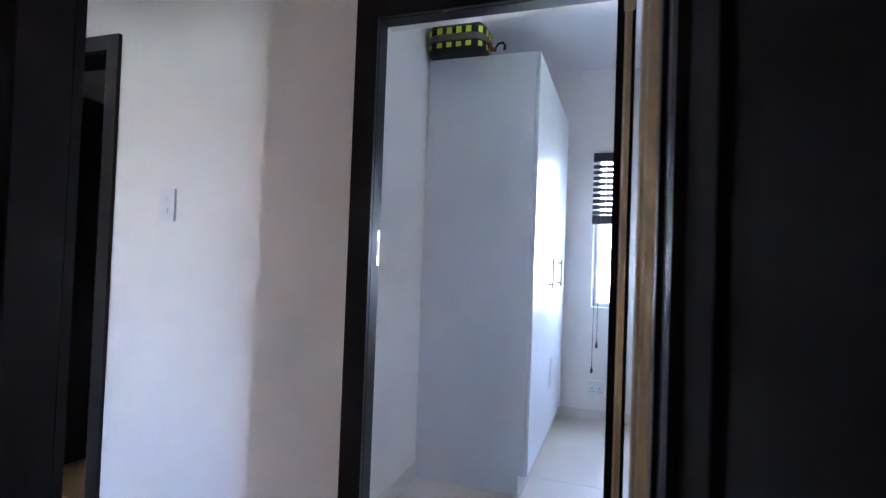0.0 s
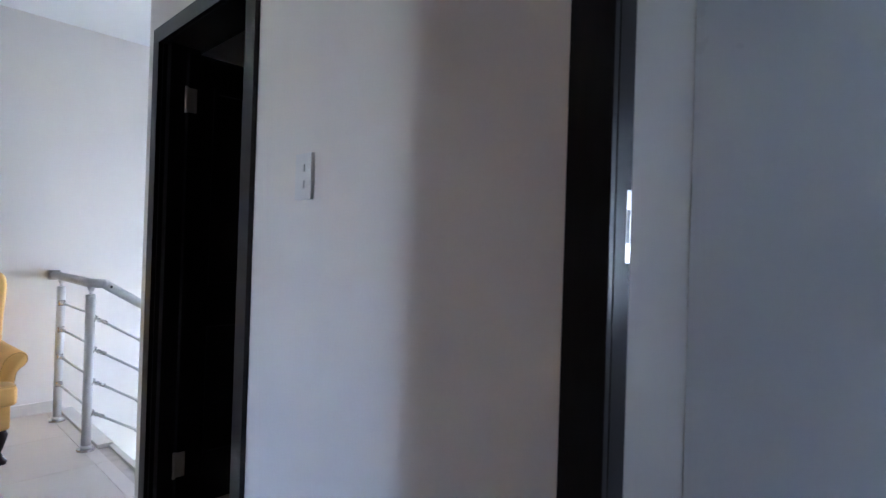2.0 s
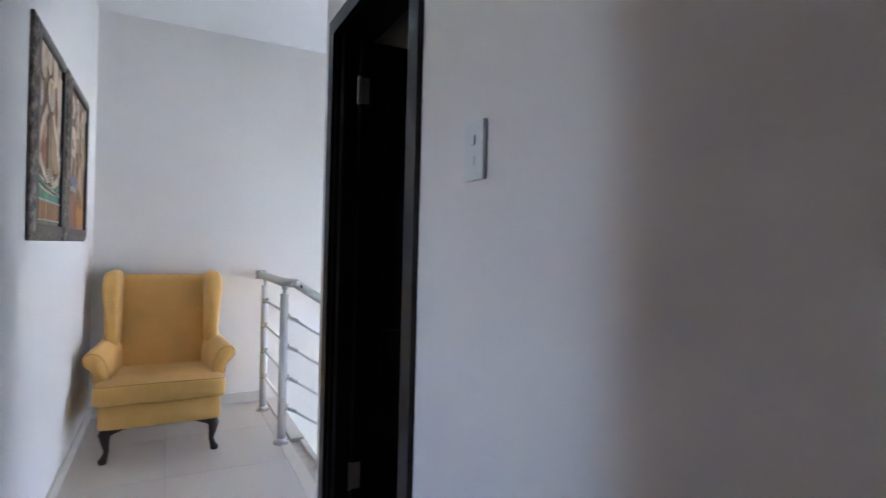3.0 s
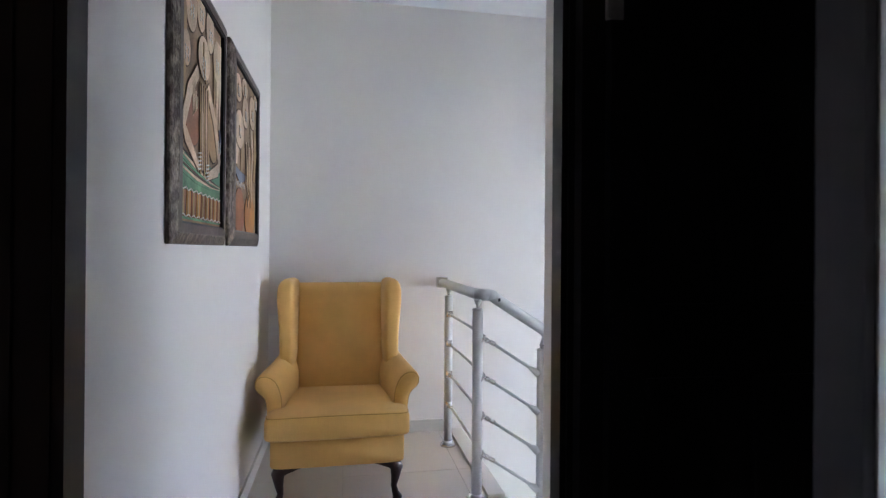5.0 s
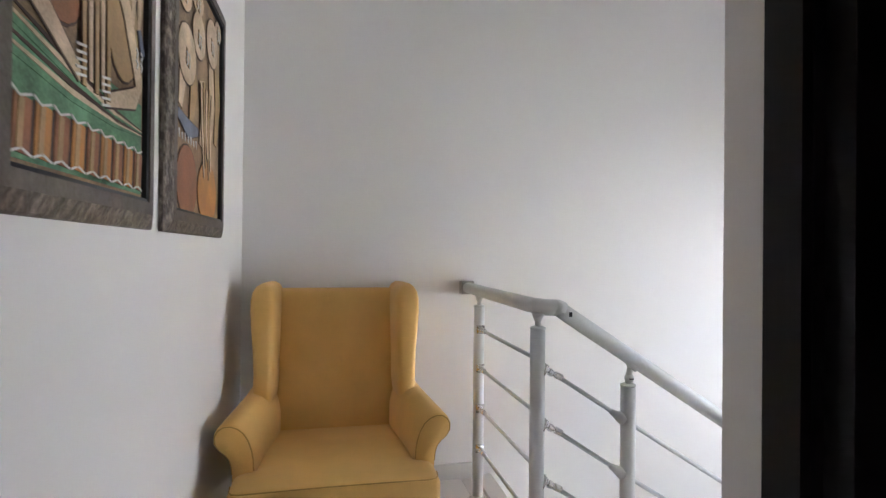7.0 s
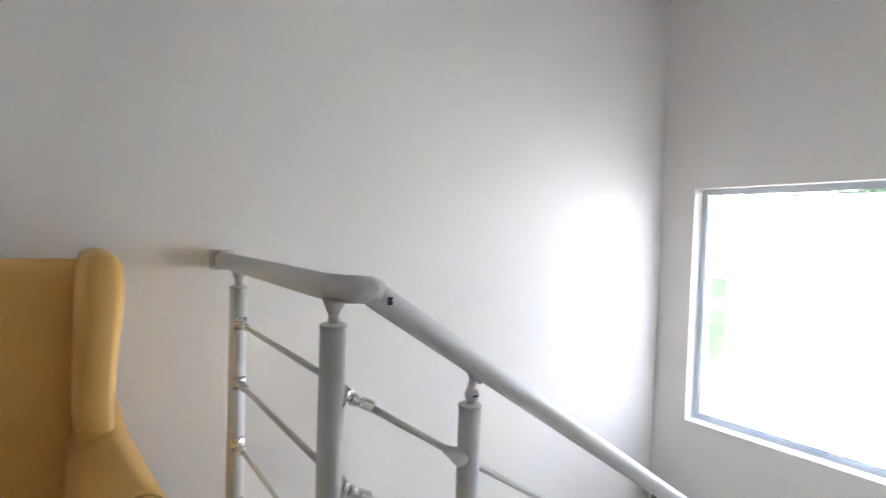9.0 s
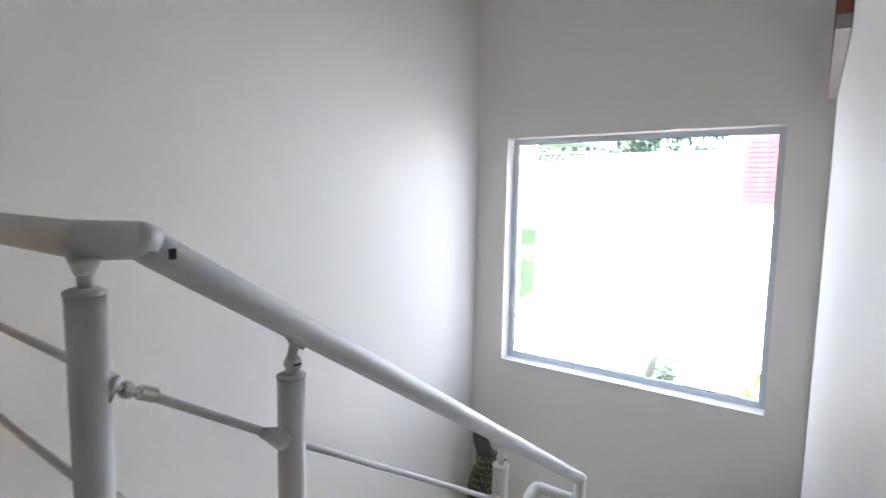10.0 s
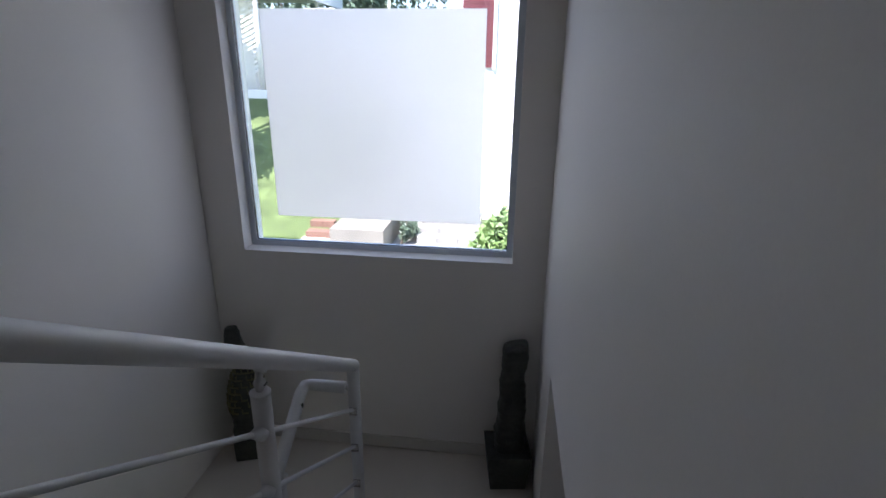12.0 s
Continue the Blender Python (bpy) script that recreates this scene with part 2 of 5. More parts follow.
def box(bm, x0, x1, y0, y1, z0, z1, m=None):
    """A block between two corners, added to bm."""
    vs = [bm.verts.new((m @ Vector(c)) if m else c) for c in
          ((x0, y0, z0), (x1, y0, z0), (x1, y1, z0), (x0, y1, z0), (x0, y0, z1), (x1, y0, z1), (x1, y1, z1), (x0, y1, z1))]
    for f in ((3, 2, 1, 0), (4, 5, 6, 7), (0, 1, 5, 4), (1, 2, 6, 5), (2, 3, 7, 6), (3, 0, 4, 7)):
        bm.faces.new([vs[i] for i in f])
    return bm


def block(x0, x1, y0, y1, z0, z1, m=None):
    return box(bmesh.new(), x0, x1, y0, y1, z0, z1, m)


def tube(bm, points, radius, sides=16, cap=True):
    """A round bar along points; radius may be a list."""
    pts = [Vector(p) for p in points]
    rad = radius if isinstance(radius, (list, tuple)) else [radius] * len(pts)
    rings = []
    ref = None
    for i, p in enumerate(pts):
        a = (pts[i] - pts[i - 1]).normalized() if i else None
        b = (pts[i + 1] - pts[i]).normalized() if i + 1 < len(pts) else None
        d = ((a or b) + (b or a)).normalized()
        if ref is None:
            ref = Vector((0, 0, 1)) if abs(d.z) < 0.9 else Vector((1, 0, 0))
        u = (ref - d * ref.dot(d)).normalized()
        ref = u
        v = d.cross(u)
        rings.append([bm.verts.new(p + (u * math.cos(2 * math.pi * j / sides) + v * math.sin(2 * math.pi * j / sides)) * rad[i])
                      for j in range(sides)])
    for r0, r1 in zip(rings, rings[1:]):
        for j in range(sides):
            bm.faces.new((r0[j], r0[(j + 1) % sides], r1[(j + 1) % sides], r1[j]))
    if cap:
        bm.faces.new(rings[0][::-1])
        bm.faces.new(rings[-1])
    return bm


def bar(points, radius, sides=16):
    return tube(bmesh.new(), points, radius, sides)


def prism(bm, outline, axis, a, b):
    """An outline of 2D points drawn out along an axis between a and b. The outline's plane is (y, z), (x, z) or (x, y)."""
    def at(p, s):
        return {'x': (s, p[0], p[1]), 'y': (p[0], s, p[1]), 'z': (p[0], p[1], s)}[axis]
    lo = [bm.verts.new(at(p, a)) for p in outline]
    hi = [bm.verts.new(at(p, b)) for p in outline]
    bm.faces.new(lo)
    bm.faces.new(hi[::-1])
    for i in range(len(lo)):
        j = (i + 1) % len(lo)
        bm.faces.new((lo[j], lo[i], hi[i], hi[j]))
    return bm


def loft(bm, rings, close=True, cap=True):
    """A skin over rings of equally many points."""
    vs = [[bm.verts.new(p) for p in r] for r in rings]
    n = len(vs[0])
    for r0, r1 in zip(vs, vs[1:]):
        for j in range(n if close else n - 1):
            bm.faces.new((r0[j], r0[(j + 1) % n], r1[(j + 1) % n], r1[j]))
    if cap:
        bm.faces.new(vs[0][::-1])
        bm.faces.new(vs[-1])
    return bm


def wall_with_openings(name, axis, at, thick, span, height, openings, mat, label):
    """A wall in the plane axis = at, thickened by thick, over span and height, with rectangular openings (a0, a1, z0, z1)."""
    us = sorted({*span, *[o[0] for o in openings], *[o[1] for o in openings]})
    zs = sorted({*height, *[o[2] for o in openings], *[o[3] for o in openings]})
    us = [u for u in us if span[0] <= u <= span[1]]
    zs = [z for z in zs if height[0] <= z <= height[1]]
    bm = bmesh.new()
    cache = {}

    def vert(u, w, z):
        key = (round(u, 4), round(w, 4), round(z, 4))
        if key not in cache:
            cache[key] = bm.verts.new((w, u, z) if axis == 'x' else (u, w, z))
        return cache[key]

    def solid(i, j):
        if not (0 <= i < len(us) - 1 and 0 <= j < len(zs) - 1):
            return False
        u, z = (us[i] + us[i + 1]) / 2, (zs[j] + zs[j + 1]) / 2
        return not any(o[0] < u < o[1] and o[2] < z < o[3] for o in openings)

    a, b = at, at + thick
    for i in range(len(us) - 1):
        for j in range(len(zs) - 1):
            if not solid(i, j):
                continue
            u0, u1, z0, z1 = us[i], us[i + 1], zs[j], zs[j + 1]
            for w in (a, b):
                bm.faces.new((vert(u0, w, z0), vert(u1, w, z0), vert(u1, w, z1), vert(u0, w, z1)))
            for di, dj, p, q in ((-1, 0, (u0, z0), (u0, z1)), (1, 0, (u1, z0), (u1, z1)), (0, -1, (u0, z0), (u1, z0)), (0, 1, (u0, z1), (u1, z1))):
                if not solid(i + di, j + dj):
                    bm.faces.new((vert(p[0], a, p[1]), vert(q[0], a, q[1]), vert(q[0], b, q[1]), vert(p[0], b, p[1])))
    return tagged(link(name, bm, mat), label, "wall", kind="structure")


# ---- plan (metres) ----
X_WEST = -4.66      # west wall of hall and stairwell
X_STAIR = -2.885    # east wall of the stairwell
Y_SOUTH = 0.75      # south wall of the hall
Y_NORTH = 1.815     # north wall of the hall
Y_WIN = 4.353       # wall with the stair window
X_EAST = 0.40       # east end of the hall
Z_CEIL = 2.72
Z_BED = 2.80
STEP_RISE, STEP_GO = 0.165, 0.257
Y_STEP = 1.95       # edge of the upper floor at the stairs
Z_LAND = -7 * STEP_RISE
Z_LOW = -18 * STEP_RISE
Y_LAND = Y_STEP + 6 * STEP_GO

# walls
wall_with_openings("wall_north", 'y', Y_NORTH, 0.15, (X_STAIR + 0.12, 1.9), (0, 2.9), [(-2.735, -1.885, 0, 2.115), (-0.602, 0.262, 0, 2.105)],
                   PAINT, "white painted hall wall with two dark-framed doorways")
wall_with_openings("wall_south", 'y', Y_SOUTH - 0.15, 0.15, (X_WEST, 3.3), (0, Z_CEIL + 0.1), [(-2.27, -1.445, 0, 2.10), (-0.645, 0.336, 0, 2.10)],
                   PAINT, "white painted hall wall carrying two framed paintings")
wall_with_openings("wall_east", 'x', X_EAST, 0.12, (Y_SOUTH, Y_NORTH), (0, Z_CEIL), [], PAINT, "white painted end wall of the hall")
wall_with_openings("wall_west", 'x', X_WEST - 0.2, 0.2, (0.4, Y_WIN + 0.25), (Z_LOW - 0.1, 2.9), [], PAINT,
                   "tall white painted wall beside armchair and stairwell")
wall_with_openings("wall_stair_east", 'x', X_STAIR, 0.12, (Y_NORTH, Y_WIN), (Z_LOW, 2.9), [(2.55, 3.775, Z_LAND + 0.02, -0.235)], PAINT,
                   "white painted stair wall with a low recess beside the landing")
wall_with_openings("wall_stair_window", 'y', Y_WIN, 0.22, (X_WEST, X_STAIR + 0.12), (Z_LOW, 2.9), [(-4.457, -3.054, 0.02, 1.374)], PAINT,
                   "white painted wall round the square stair window")
wall_with_openings("wall_bedroom_west", 'x', -0.92, 0.12, (Y_NORTH + 0.15, 4.485), (0, Z_BED), [], PAINT, "white painted bedroom wall behind the wardrobe")
wall_with_openings("wall_bedroom_north", 'y', 4.485, 0.22, (-0.92, 1.9), (0, Z_BED + 0.1), [(0.045, 0.70, 0.885, 2.10)], PAINT,
                   "white painted bedroom wall with a narrow window")
wall_with_openings("wall_bedroom_east", 'x', 1.78, 0.12, (Y_NORTH + 0.15, 4.485), (0, Z_BED), [], PAINT, "plain white bedroom wall")
wall_with_openings("wall_bath_north", 'y', 4.0, 0.12, (X_STAIR + 0.12, -0.92), (0, 2.9), [], PAINT, "plain wall closing the unlit room")
# unseen wall: the tan and this opening are added to bring in warm fill
wall_with_openings("wall_room_south", 'y', -4.6, 0.2, (-1.6, 3.3), (0, Z_CEIL + 0.1), [(1.75, 2.1, 1.0, 1.65)], BOUNCETAN, "unseen tan wall of the first room with an added opening for fill light")
# the unseen walls below are tan only to tint light bounced into the hall
wall_with_openings("wall_room_west", 'x', -1.455, 0.12, (-4.4, Y_SOUTH - 0.15), (0, Z_CEIL), [], BOUNCETAN, "unseen wall of the first room, tan to warm the bounced light")
wall_with_openings("wall_room_east", 'x', 3.15, 0.15, (-4.4, Y_SOUTH - 0.15), (0, Z_CEIL), [], BOUNCETAN,
                   "unseen wall of the first room, tan to warm the bounced light")
wall_with_openings("wall_study_west", 'x', -3.72, 0.12, (-3.5, Y_SOUTH - 0.15), (0, Z_CEIL), [], BOUNCETAN, "unseen wall of the side room, tan to warm the bounced light")
wall_with_openings("wall_study_south", 'y', -3.7, 0.2, (-3.72, -1.455), (0, Z_CEIL + 0.1), [(-3.24, -2.66, 0.85, 2.15)], BOUNCETAN, "unseen wall of the side room with a window, tan to warm the bounced light")
wall_with_openings("wall_stair_south", 'y', 0.4, 0.12, (X_WEST, X_STAIR), (Z_LOW, -0.2), [], PAINT, "plain wall under the upper hall")
tagged(link("wall_recess_back", block(X_STAIR + 0.12, X_STAIR + 0.2, 2.4, 3.9, Z_LAND - 0.1, -0.1), PAINT), "white painted back of the recess beside the landing",
       "wall", kind="structure")
tagged(link("wall_low_east", block(X_STAIR + 0.12, X_STAIR + 0.2, Y_NORTH + 0.15, 2.39, Z_LOW, -0.22), PAINT), "plain wall beside the lower stairs", "wall", kind="structure")

# ceilings
for nm, x0, x1, y0, y1, z in (("ceiling_hall", X_WEST, X_EAST, Y_SOUTH, Y_NORTH, Z_CEIL), ("ceiling_stair", X_WEST, X_STAIR, Y_NORTH, Y_WIN, Z_CEIL),
                              ("ceiling_bedroom", -0.92, 1.9, Y_NORTH + 0.15, 4.485, Z_BED), ("ceiling_bath", X_STAIR + 0.12, -0.92, Y_NORTH + 0.15, 4.0, Z_CEIL),
                              ("ceiling_room", -1.6, 3.15, -4.4, Y_SOUTH - 0.15, Z_CEIL), ("ceiling_study", -3.72, -1.6, -3.5, Y_SOUTH - 0.15, Z_CEIL)):
    tagged(link(nm, block(x0, x1, y0, y1, z, z + 0.12), CEIL), "smooth white painted ceiling", "ceiling", kind="structure")
# roof slab that closes the place from above
tagged(link("roof", block(X_WEST - 0.2, 3.4, -4.7, 4.8, 2.93, 3.05), CEIL), "flat roof slab over the whole floor", "roof", kind="structure")

# floors: slab with tiles laid on it
floor = tagged(link("floor", block(X_WEST, 3.15, -4.4, Y_STEP - 0.02, -0.2, -0.012), GROUT), "pale cream tiled floor", "floor", kind="structure")
bm = block(X_STAIR + 0.12, 1.9, Y_STEP - 0.02, 4.485, -0.2, -0.012)
floor_2 = tagged(link("floor_bedroom", bm, GROUT), "pale cream tiled bedroom floor", "floor", kind="structure")
tagged(link("floor_bath", block(X_STAIR + 0.12, -0.92, Y_NORTH + 0.16, 4.0, -0.01, 0.0), WARMFLOOR), "tan floor of the unlit room", "floor", kind="structure")
# never in view; tan was added for a warmer bounce
tagged(link("floor_study", block(-3.60, -1.455, -3.5, Y_SOUTH - 0.152, -0.012, 0.0), WARMFLOOR), "unseen floor of the side room, tan to warm the bounced light", "floor", kind="structure")
tagged(link("floor_lower", block(X_WEST, X_STAIR, 0.52, Y_WIN, Z_LOW - 0.15, Z_LOW), SKIRT), "pale tiled floor of the lower storey", "floor", kind="structure")

# stairs
stairs = tagged(empty("stairs", -3.3, Y_STEP, 0), "pale tiled half-turn staircase going down past the window", "stairs", kind="structure")


def stair_part(nm, x0, x1, y0, y1, z0, z1, mat=SKIRT):
    ob = part(nm, block(x0, x1, y0, y1, z0, z1), mat, stairs, bevel=0.006)
    ob.matrix_parent_inverse = Matrix.Translation((3.3, -Y_STEP, 0))
    return ob


for k in range(1, 7):
    y0 = Y_STEP + STEP_GO * (k - 1)
    stair_part("step", -3.80, X_STAIR, y0, y0 + STEP_GO, -STEP_RISE * k - 0.34, -STEP_RISE * k - 0.02)
    stair_part("tread", -3.81, X_STAIR, y0 - 0.0, y0 + STEP_GO + 0.012, -STEP_RISE * k - 0.019, -STEP_RISE * k, TILE)
stair_part("landing", X_WEST, X_STAIR, Y_LAND, Y_WIN, Z_LAND - 0.25, Z_LAND, TILE)
for k in range(1, 11):
    y1 = Y_LAND - STEP_GO * (k - 1)
    stair_part("step", X_WEST, -3.84, y1 - STEP_GO, y1, Z_LAND - STEP_RISE * k - 0.34, Z_LAND - STEP_RISE * k - 0.02)
    stair_part("tread", X_WEST, -3.83, y1 - STEP_GO - 0.012, y1, Z_LAND - STEP_RISE * k - 0.019, Z_LAND - STEP_RISE * k, TILE)
tagged(link("trim_floor_edge", block(X_WEST, -3.72, Y_STEP - 0.075, Y_STEP + 0.006, -0.2, 0.012), SKIRT, bevel=0.004), "pale raised tile edge along the stairwell", "trim",
       kind="structure")
tagged(link("trim_top_step", block(-3.715, X_STAIR, Y_STEP - 0.018, Y_STEP + 0.012, -0.165, 0.0), SKIRT, bevel=0.004), "pale tile nosing of the top step", "trim", kind="structure")
tagged(link("wall_under_floor", block(X_WEST, X_STAIR, Y_STEP - 0.14, Y_STEP - 0.02, -0.6, -0.2), PAINT), "white painted edge beam under the upper floor", "wall", kind="structure")

# skirting
for nm, x0, x1, y0, y1 in (("baseboard_south", X_WEST + 0.013, -2.325, Y_SOUTH, Y_SOUTH + 0.012), ("baseboard_west", X_WEST, X_WEST + 0.012, Y_SOUTH, Y_STEP - 0.08),
                           ("baseboard_south_middle", -1.395, -0.71, Y_SOUTH, Y_SOUTH + 0.012), ("baseboard_north", -1.835, -0.68, Y_NORTH - 0.012, Y_NORTH),
                           ("baseboard_bedroom", -0.80, 1.78, 4.473, 4.485), ("baseboard_bedroom_west", -0.80, -0.788, 1.97, 2.88)):
    tagged(link(nm, block(x0, x1, y0, y1, 0.0, 0.078), SKIRT, bevel=0.003), "cream tile skirting along the wall", "skirting", kind="structure")
tagged(link("baseboard_landing", block(X_WEST, X_STAIR, Y_WIN - 0.012, Y_WIN, Z_LAND + 0.006, Z_LAND + 0.078), SKIRT, bevel=0.003), "cream tile skirting on the landing", "skirting", kind="structure")

# ---- doors ----


def door_frame(name, x0, x1, y_face, y_back, z1, label, arch=0.046, both=True, stops=True):
    """A dark timber frame lining an opening from x0 to x1 in a wall whose faces lie at y_face and y_back."""
    d = tagged(empty(name, (x0 + x1) / 2, (y_face + y_back) / 2, 0), label, "door", kind="structure")
    inv = Matrix.Translation((-(x0 + x1) / 2, -(y_face + y_back) / 2, 0))
    s = 1 if y_back > y_face else -1
    lo, hi = min(y_face, y_back), max(y_face, y_back)
    made = []
    made.append(part("jamb", block(x0, x0 + 0.022, lo + 0.002, hi - 0.002, 0, z1), WENGE, d, bevel=0.003))
    made.append(part("jamb", block(x1 - 0.022, x1, lo + 0.002, hi - 0.002, 0, z1), WENGE, d, bevel=0.003))
    made.append(part("head", block(x0, x1, lo + 0.002, hi - 0.002, z1 - 0.022, z1), WENGE, d, bevel=0.003))
    mid = (lo + hi) / 2
    if stops:
        made.append(part("door_stop", block(x0 + 0.022, x0 + 0.028, mid - 0.02, mid + 0.02, 0, z1 - 0.036), WENGE, d, bevel=0.002))
        made.append(part("door_stop", block(x1 - 0.028, x1 - 0.022, mid - 0.02, mid + 0.02, 0, z1 - 0.036), WENGE, d, bevel=0.002))
    for f, sg in ((y_face, -s), (y_back, s)) if both else ((y_face, -s),):
        a, b = sorted((f, f + sg * 0.018))
        made.append(part("architrave", block(x0 - arch, x0 + 0.021, a, b, 0, z1 + arch), WENGE, d, bevel=0.004))
        made.append(part("architrave", block(x1 - 0.021, x1 + arch, a, b, 0, z1 + arch), WENGE, d, bevel=0.004))
        made.append(part("architrave", block(x0 + 0.021, x1 - 0.021, a, b, z1 - 0.021, z1 + arch), WENGE, d, bevel=0.004))
    for o in made:
        o.matrix_parent_inverse = inv
    return d


def door_leaf(name, m, width, height, label, handle=True, flip=1):
    """A panelled leaf hinged at the origin of m, reaching along +x, thickness along y."""
    d = tagged(empty(name), label, "door")
    d.matrix_world = m
    part("leaf", block(0, width, -0.02, 0.02, 0.008, height), DIMLEAFWOOD, d, bevel=0.004)
    for x0, x1 in ((0.11, width / 2 - 0.05), (width / 2 + 0.05, width - 0.11)):
        for z0, z1 in ((0.22, 0.82), (1.0, height - 0.14)):
            for s in (-1, 1):
                bm = bmesh.new()
                for a0, a1, b0, b1 in ((x0, x1, z0, z0 + 0.022), (x0, x1, z1 - 0.022, z1), (x0, x0 + 0.022, z0 + 0.022, z1 - 0.022), (x1 - 0.022, x1, z0 + 0.022, z1 - 0.022)):
                    box(bm, a0, a1, s * 0.019, s * 0.027, b0, b1)
                part("moulding", bm, DIMLEAFWOOD, d, bevel=0.003)
    for z in (0.21, height - 0.215):
        h = part("hinge", block(-0.012, 0.034, flip * 0.0205 - 0.003, flip * 0.0205 + 0.003, z - 0.055, z + 0.055), STEELPAINT, d, "worn steel butt hinge", bevel=0.001)
        part("hinge_pin", bar([(-0.012, flip * 0.024, z - 0.058), (-0.012, flip * 0.024, z + 0.058)], 0.007, 10), STEELPAINT, h)
    if handle:
        for s in (-1, 1):
            h = part("handle", bar([(width - 0.06, s * 0.024, 1.02), (width - 0.06, s * 0.065, 1.02), (width - 0.075, s * 0.07, 1.02), (width - 0.18, s * 0.07, 1.02)], 0.009, 12),
                     CHROME, d, "brushed steel lever handle", smooth=True)
            part("handle_plate", block(width - 0.08, width - 0.04, min(s * 0.02, s * 0.026), max(s * 0.02, s * 0.026), 0.93, 1.08), CHROME, h, bevel=0.002)
    return d


door_frame("door_1", -2.735, -1.885, Y_NORTH, Y_NORTH + 0.15, 2.115, "dark-stained timber door frame beside the stairwell corner")
door_leaf("door_leaf", pose(-2.655, Y_NORTH + 0.088, 0, 0, 0, 88), 0.765, 2.06, "dark-stained panelled door standing open into an unlit room", flip=-1)
rebate = tagged(link("trim_door_rebate", block(-2.712, -2.668, Y_NORTH + 0.02, Y_NORTH + 0.148, 0, 2.092), WENGE, bevel=0.003), "dark timber lining strip that carries the hinges", "trim", kind="structure")
door_frame("door_2", -0.602, 0.262, Y_NORTH, Y_NORTH + 0.067, 2.105, "dark-stained timber frame of the bedroom doorway", arch=0.064, both=False, stops=False)
strike = tagged(empty("strike_plate", -0.580, Y_NORTH + 0.045, 1.255), "bright steel strike plate let into the dark door jamb", "strike plate")
part("plate", block(0, 0.0015, -0.002, 0.016, -0.065, 0.065), CHROME, strike, bevel=0.0005)
part("latch_hole", block(0.0014, 0.0019, 0.001, 0.012, -0.03, 0.03), DARKPLASTIC, strike)
door_frame("door_3", -2.27, -1.445, Y_SOUTH, Y_SOUTH - 0.15, 2.10, "dark-stained timber frame of an open side doorway", both=False)
door_frame("door_4", -0.645, 0.336, Y_SOUTH, Y_SOUTH - 0.15, 2.10, "dark-stained timber frame of the doorway walked through", arch=0.034)
door_leaf("door_leaf", pose(0.345, Y_SOUTH - 0.17, 0, 0, 0, -86), 0.765, 2.06, "dark-stained panelled door standing wide open", handle=False)

# ---- stair window ----
W0, W1, WZ0, WZ1 = -4.457, -3.054, 0.02, 1.374
win = tagged(empty("window_1", (W0 + W1) / 2, Y_WIN + 0.1, WZ0), "square fixed stair window with grey aluminium frame and a frosted sheet", "window", kind="structure")
winv = Matrix.Translation((-(W0 + W1) / 2, -Y_WIN - 0.1, -WZ0))
made = []
fy0, fy1 = Y_WIN + 0.085, Y_WIN + 0.125
for nm, x0, x1, z0, z1 in (("window_frame", W0, W1, WZ0, WZ0 + 0.034), ("window_frame", W0, W1, WZ1 - 0.03, WZ1), ("window_frame", W0, W0 + 0.03, WZ0 + 0.034, WZ1 - 0.03),
                           ("window_frame", W1 - 0.03, W1, WZ0 + 0.034, WZ1 - 0.03)):
    made.append(part(nm, block(x0, x1, fy0, fy1, z0, z1), ALU, win, bevel=0.003))
pane = part("pane", block(W0 + 0.026, W1 - 0.026, Y_WIN + 0.108, Y_WIN + 0.113, WZ0 + 0.03, WZ1 - 0.026), GLASS, win)
pane.visible_shadow = False
made.append(pane)
made.append(part("frosted_sheet", block(-4.30, -3.227, Y_WIN + 0.1035, Y_WIN + 0.1045, 0.192, 1.196), FILM, win, "white translucent privacy film on the pane"))
for x0, x1, z0, z1 in ((W0 + 0.029, W1 - 0.029, WZ0 + 0.033, WZ0 + 0.0365), (W0 + 0.029, W1 - 0.029, WZ1 - 0.0325, WZ1 - 0.029),
                       (W0 + 0.029, W0 + 0.0325, WZ0 + 0.039, WZ1 - 0.036), (W1 - 0.0325, W1 - 0.029, WZ0 + 0.039, WZ1 - 0.036)):
    made.append(part("gasket", block(x0, x1, fy0 + 0.008, fy0 + 0.02, z0, z1), DARKPLASTIC, win))
made.append(part("window_sill", block(W0 + 0.001, W1 - 0.001, Y_WIN - 0.004, fy0, WZ0 + 0.0005, WZ0 + 0.006), PAINT, win, bevel=0.002))
for o in made:
    o.matrix_parent_inverse = winv

# ---- bedroom window with blind ----
B0, B1, BZ0, BZ1, YB = 0.045, 0.70, 0.885, 2.10, 4.485
bwin = tagged(empty("window_2", (B0 + B1) / 2, YB + 0.1, BZ0), "narrow bedroom window with white frame and sunlit pane", "window", kind="structure")
binv = Matrix.Translation((-(B0 + B1) / 2, -YB - 0.1, -BZ0))
made = []
for x0, x1, z0, z1 in ((B0, B1, BZ0, BZ0 + 0.04), (B0, B1, BZ1 - 0.04, BZ1), (B0, B0 + 0.04, BZ0 + 0.04, BZ1 - 0.04), (B1 - 0.04, B1, BZ0 + 0.04, BZ1 - 0.04)):
    made.append(part("window_frame", block(x0, x1, YB + 0.09, YB + 0.13, z0, z1), PLASTIC, bwin, bevel=0.004))
pane = part("pane", block(B0 + 0.036, B1 - 0.036, YB + 0.108, YB + 0.112, BZ0 + 0.036, BZ1 - 0.036), GLASS, bwin)
pane.visible_shadow = False
made.append(pane)
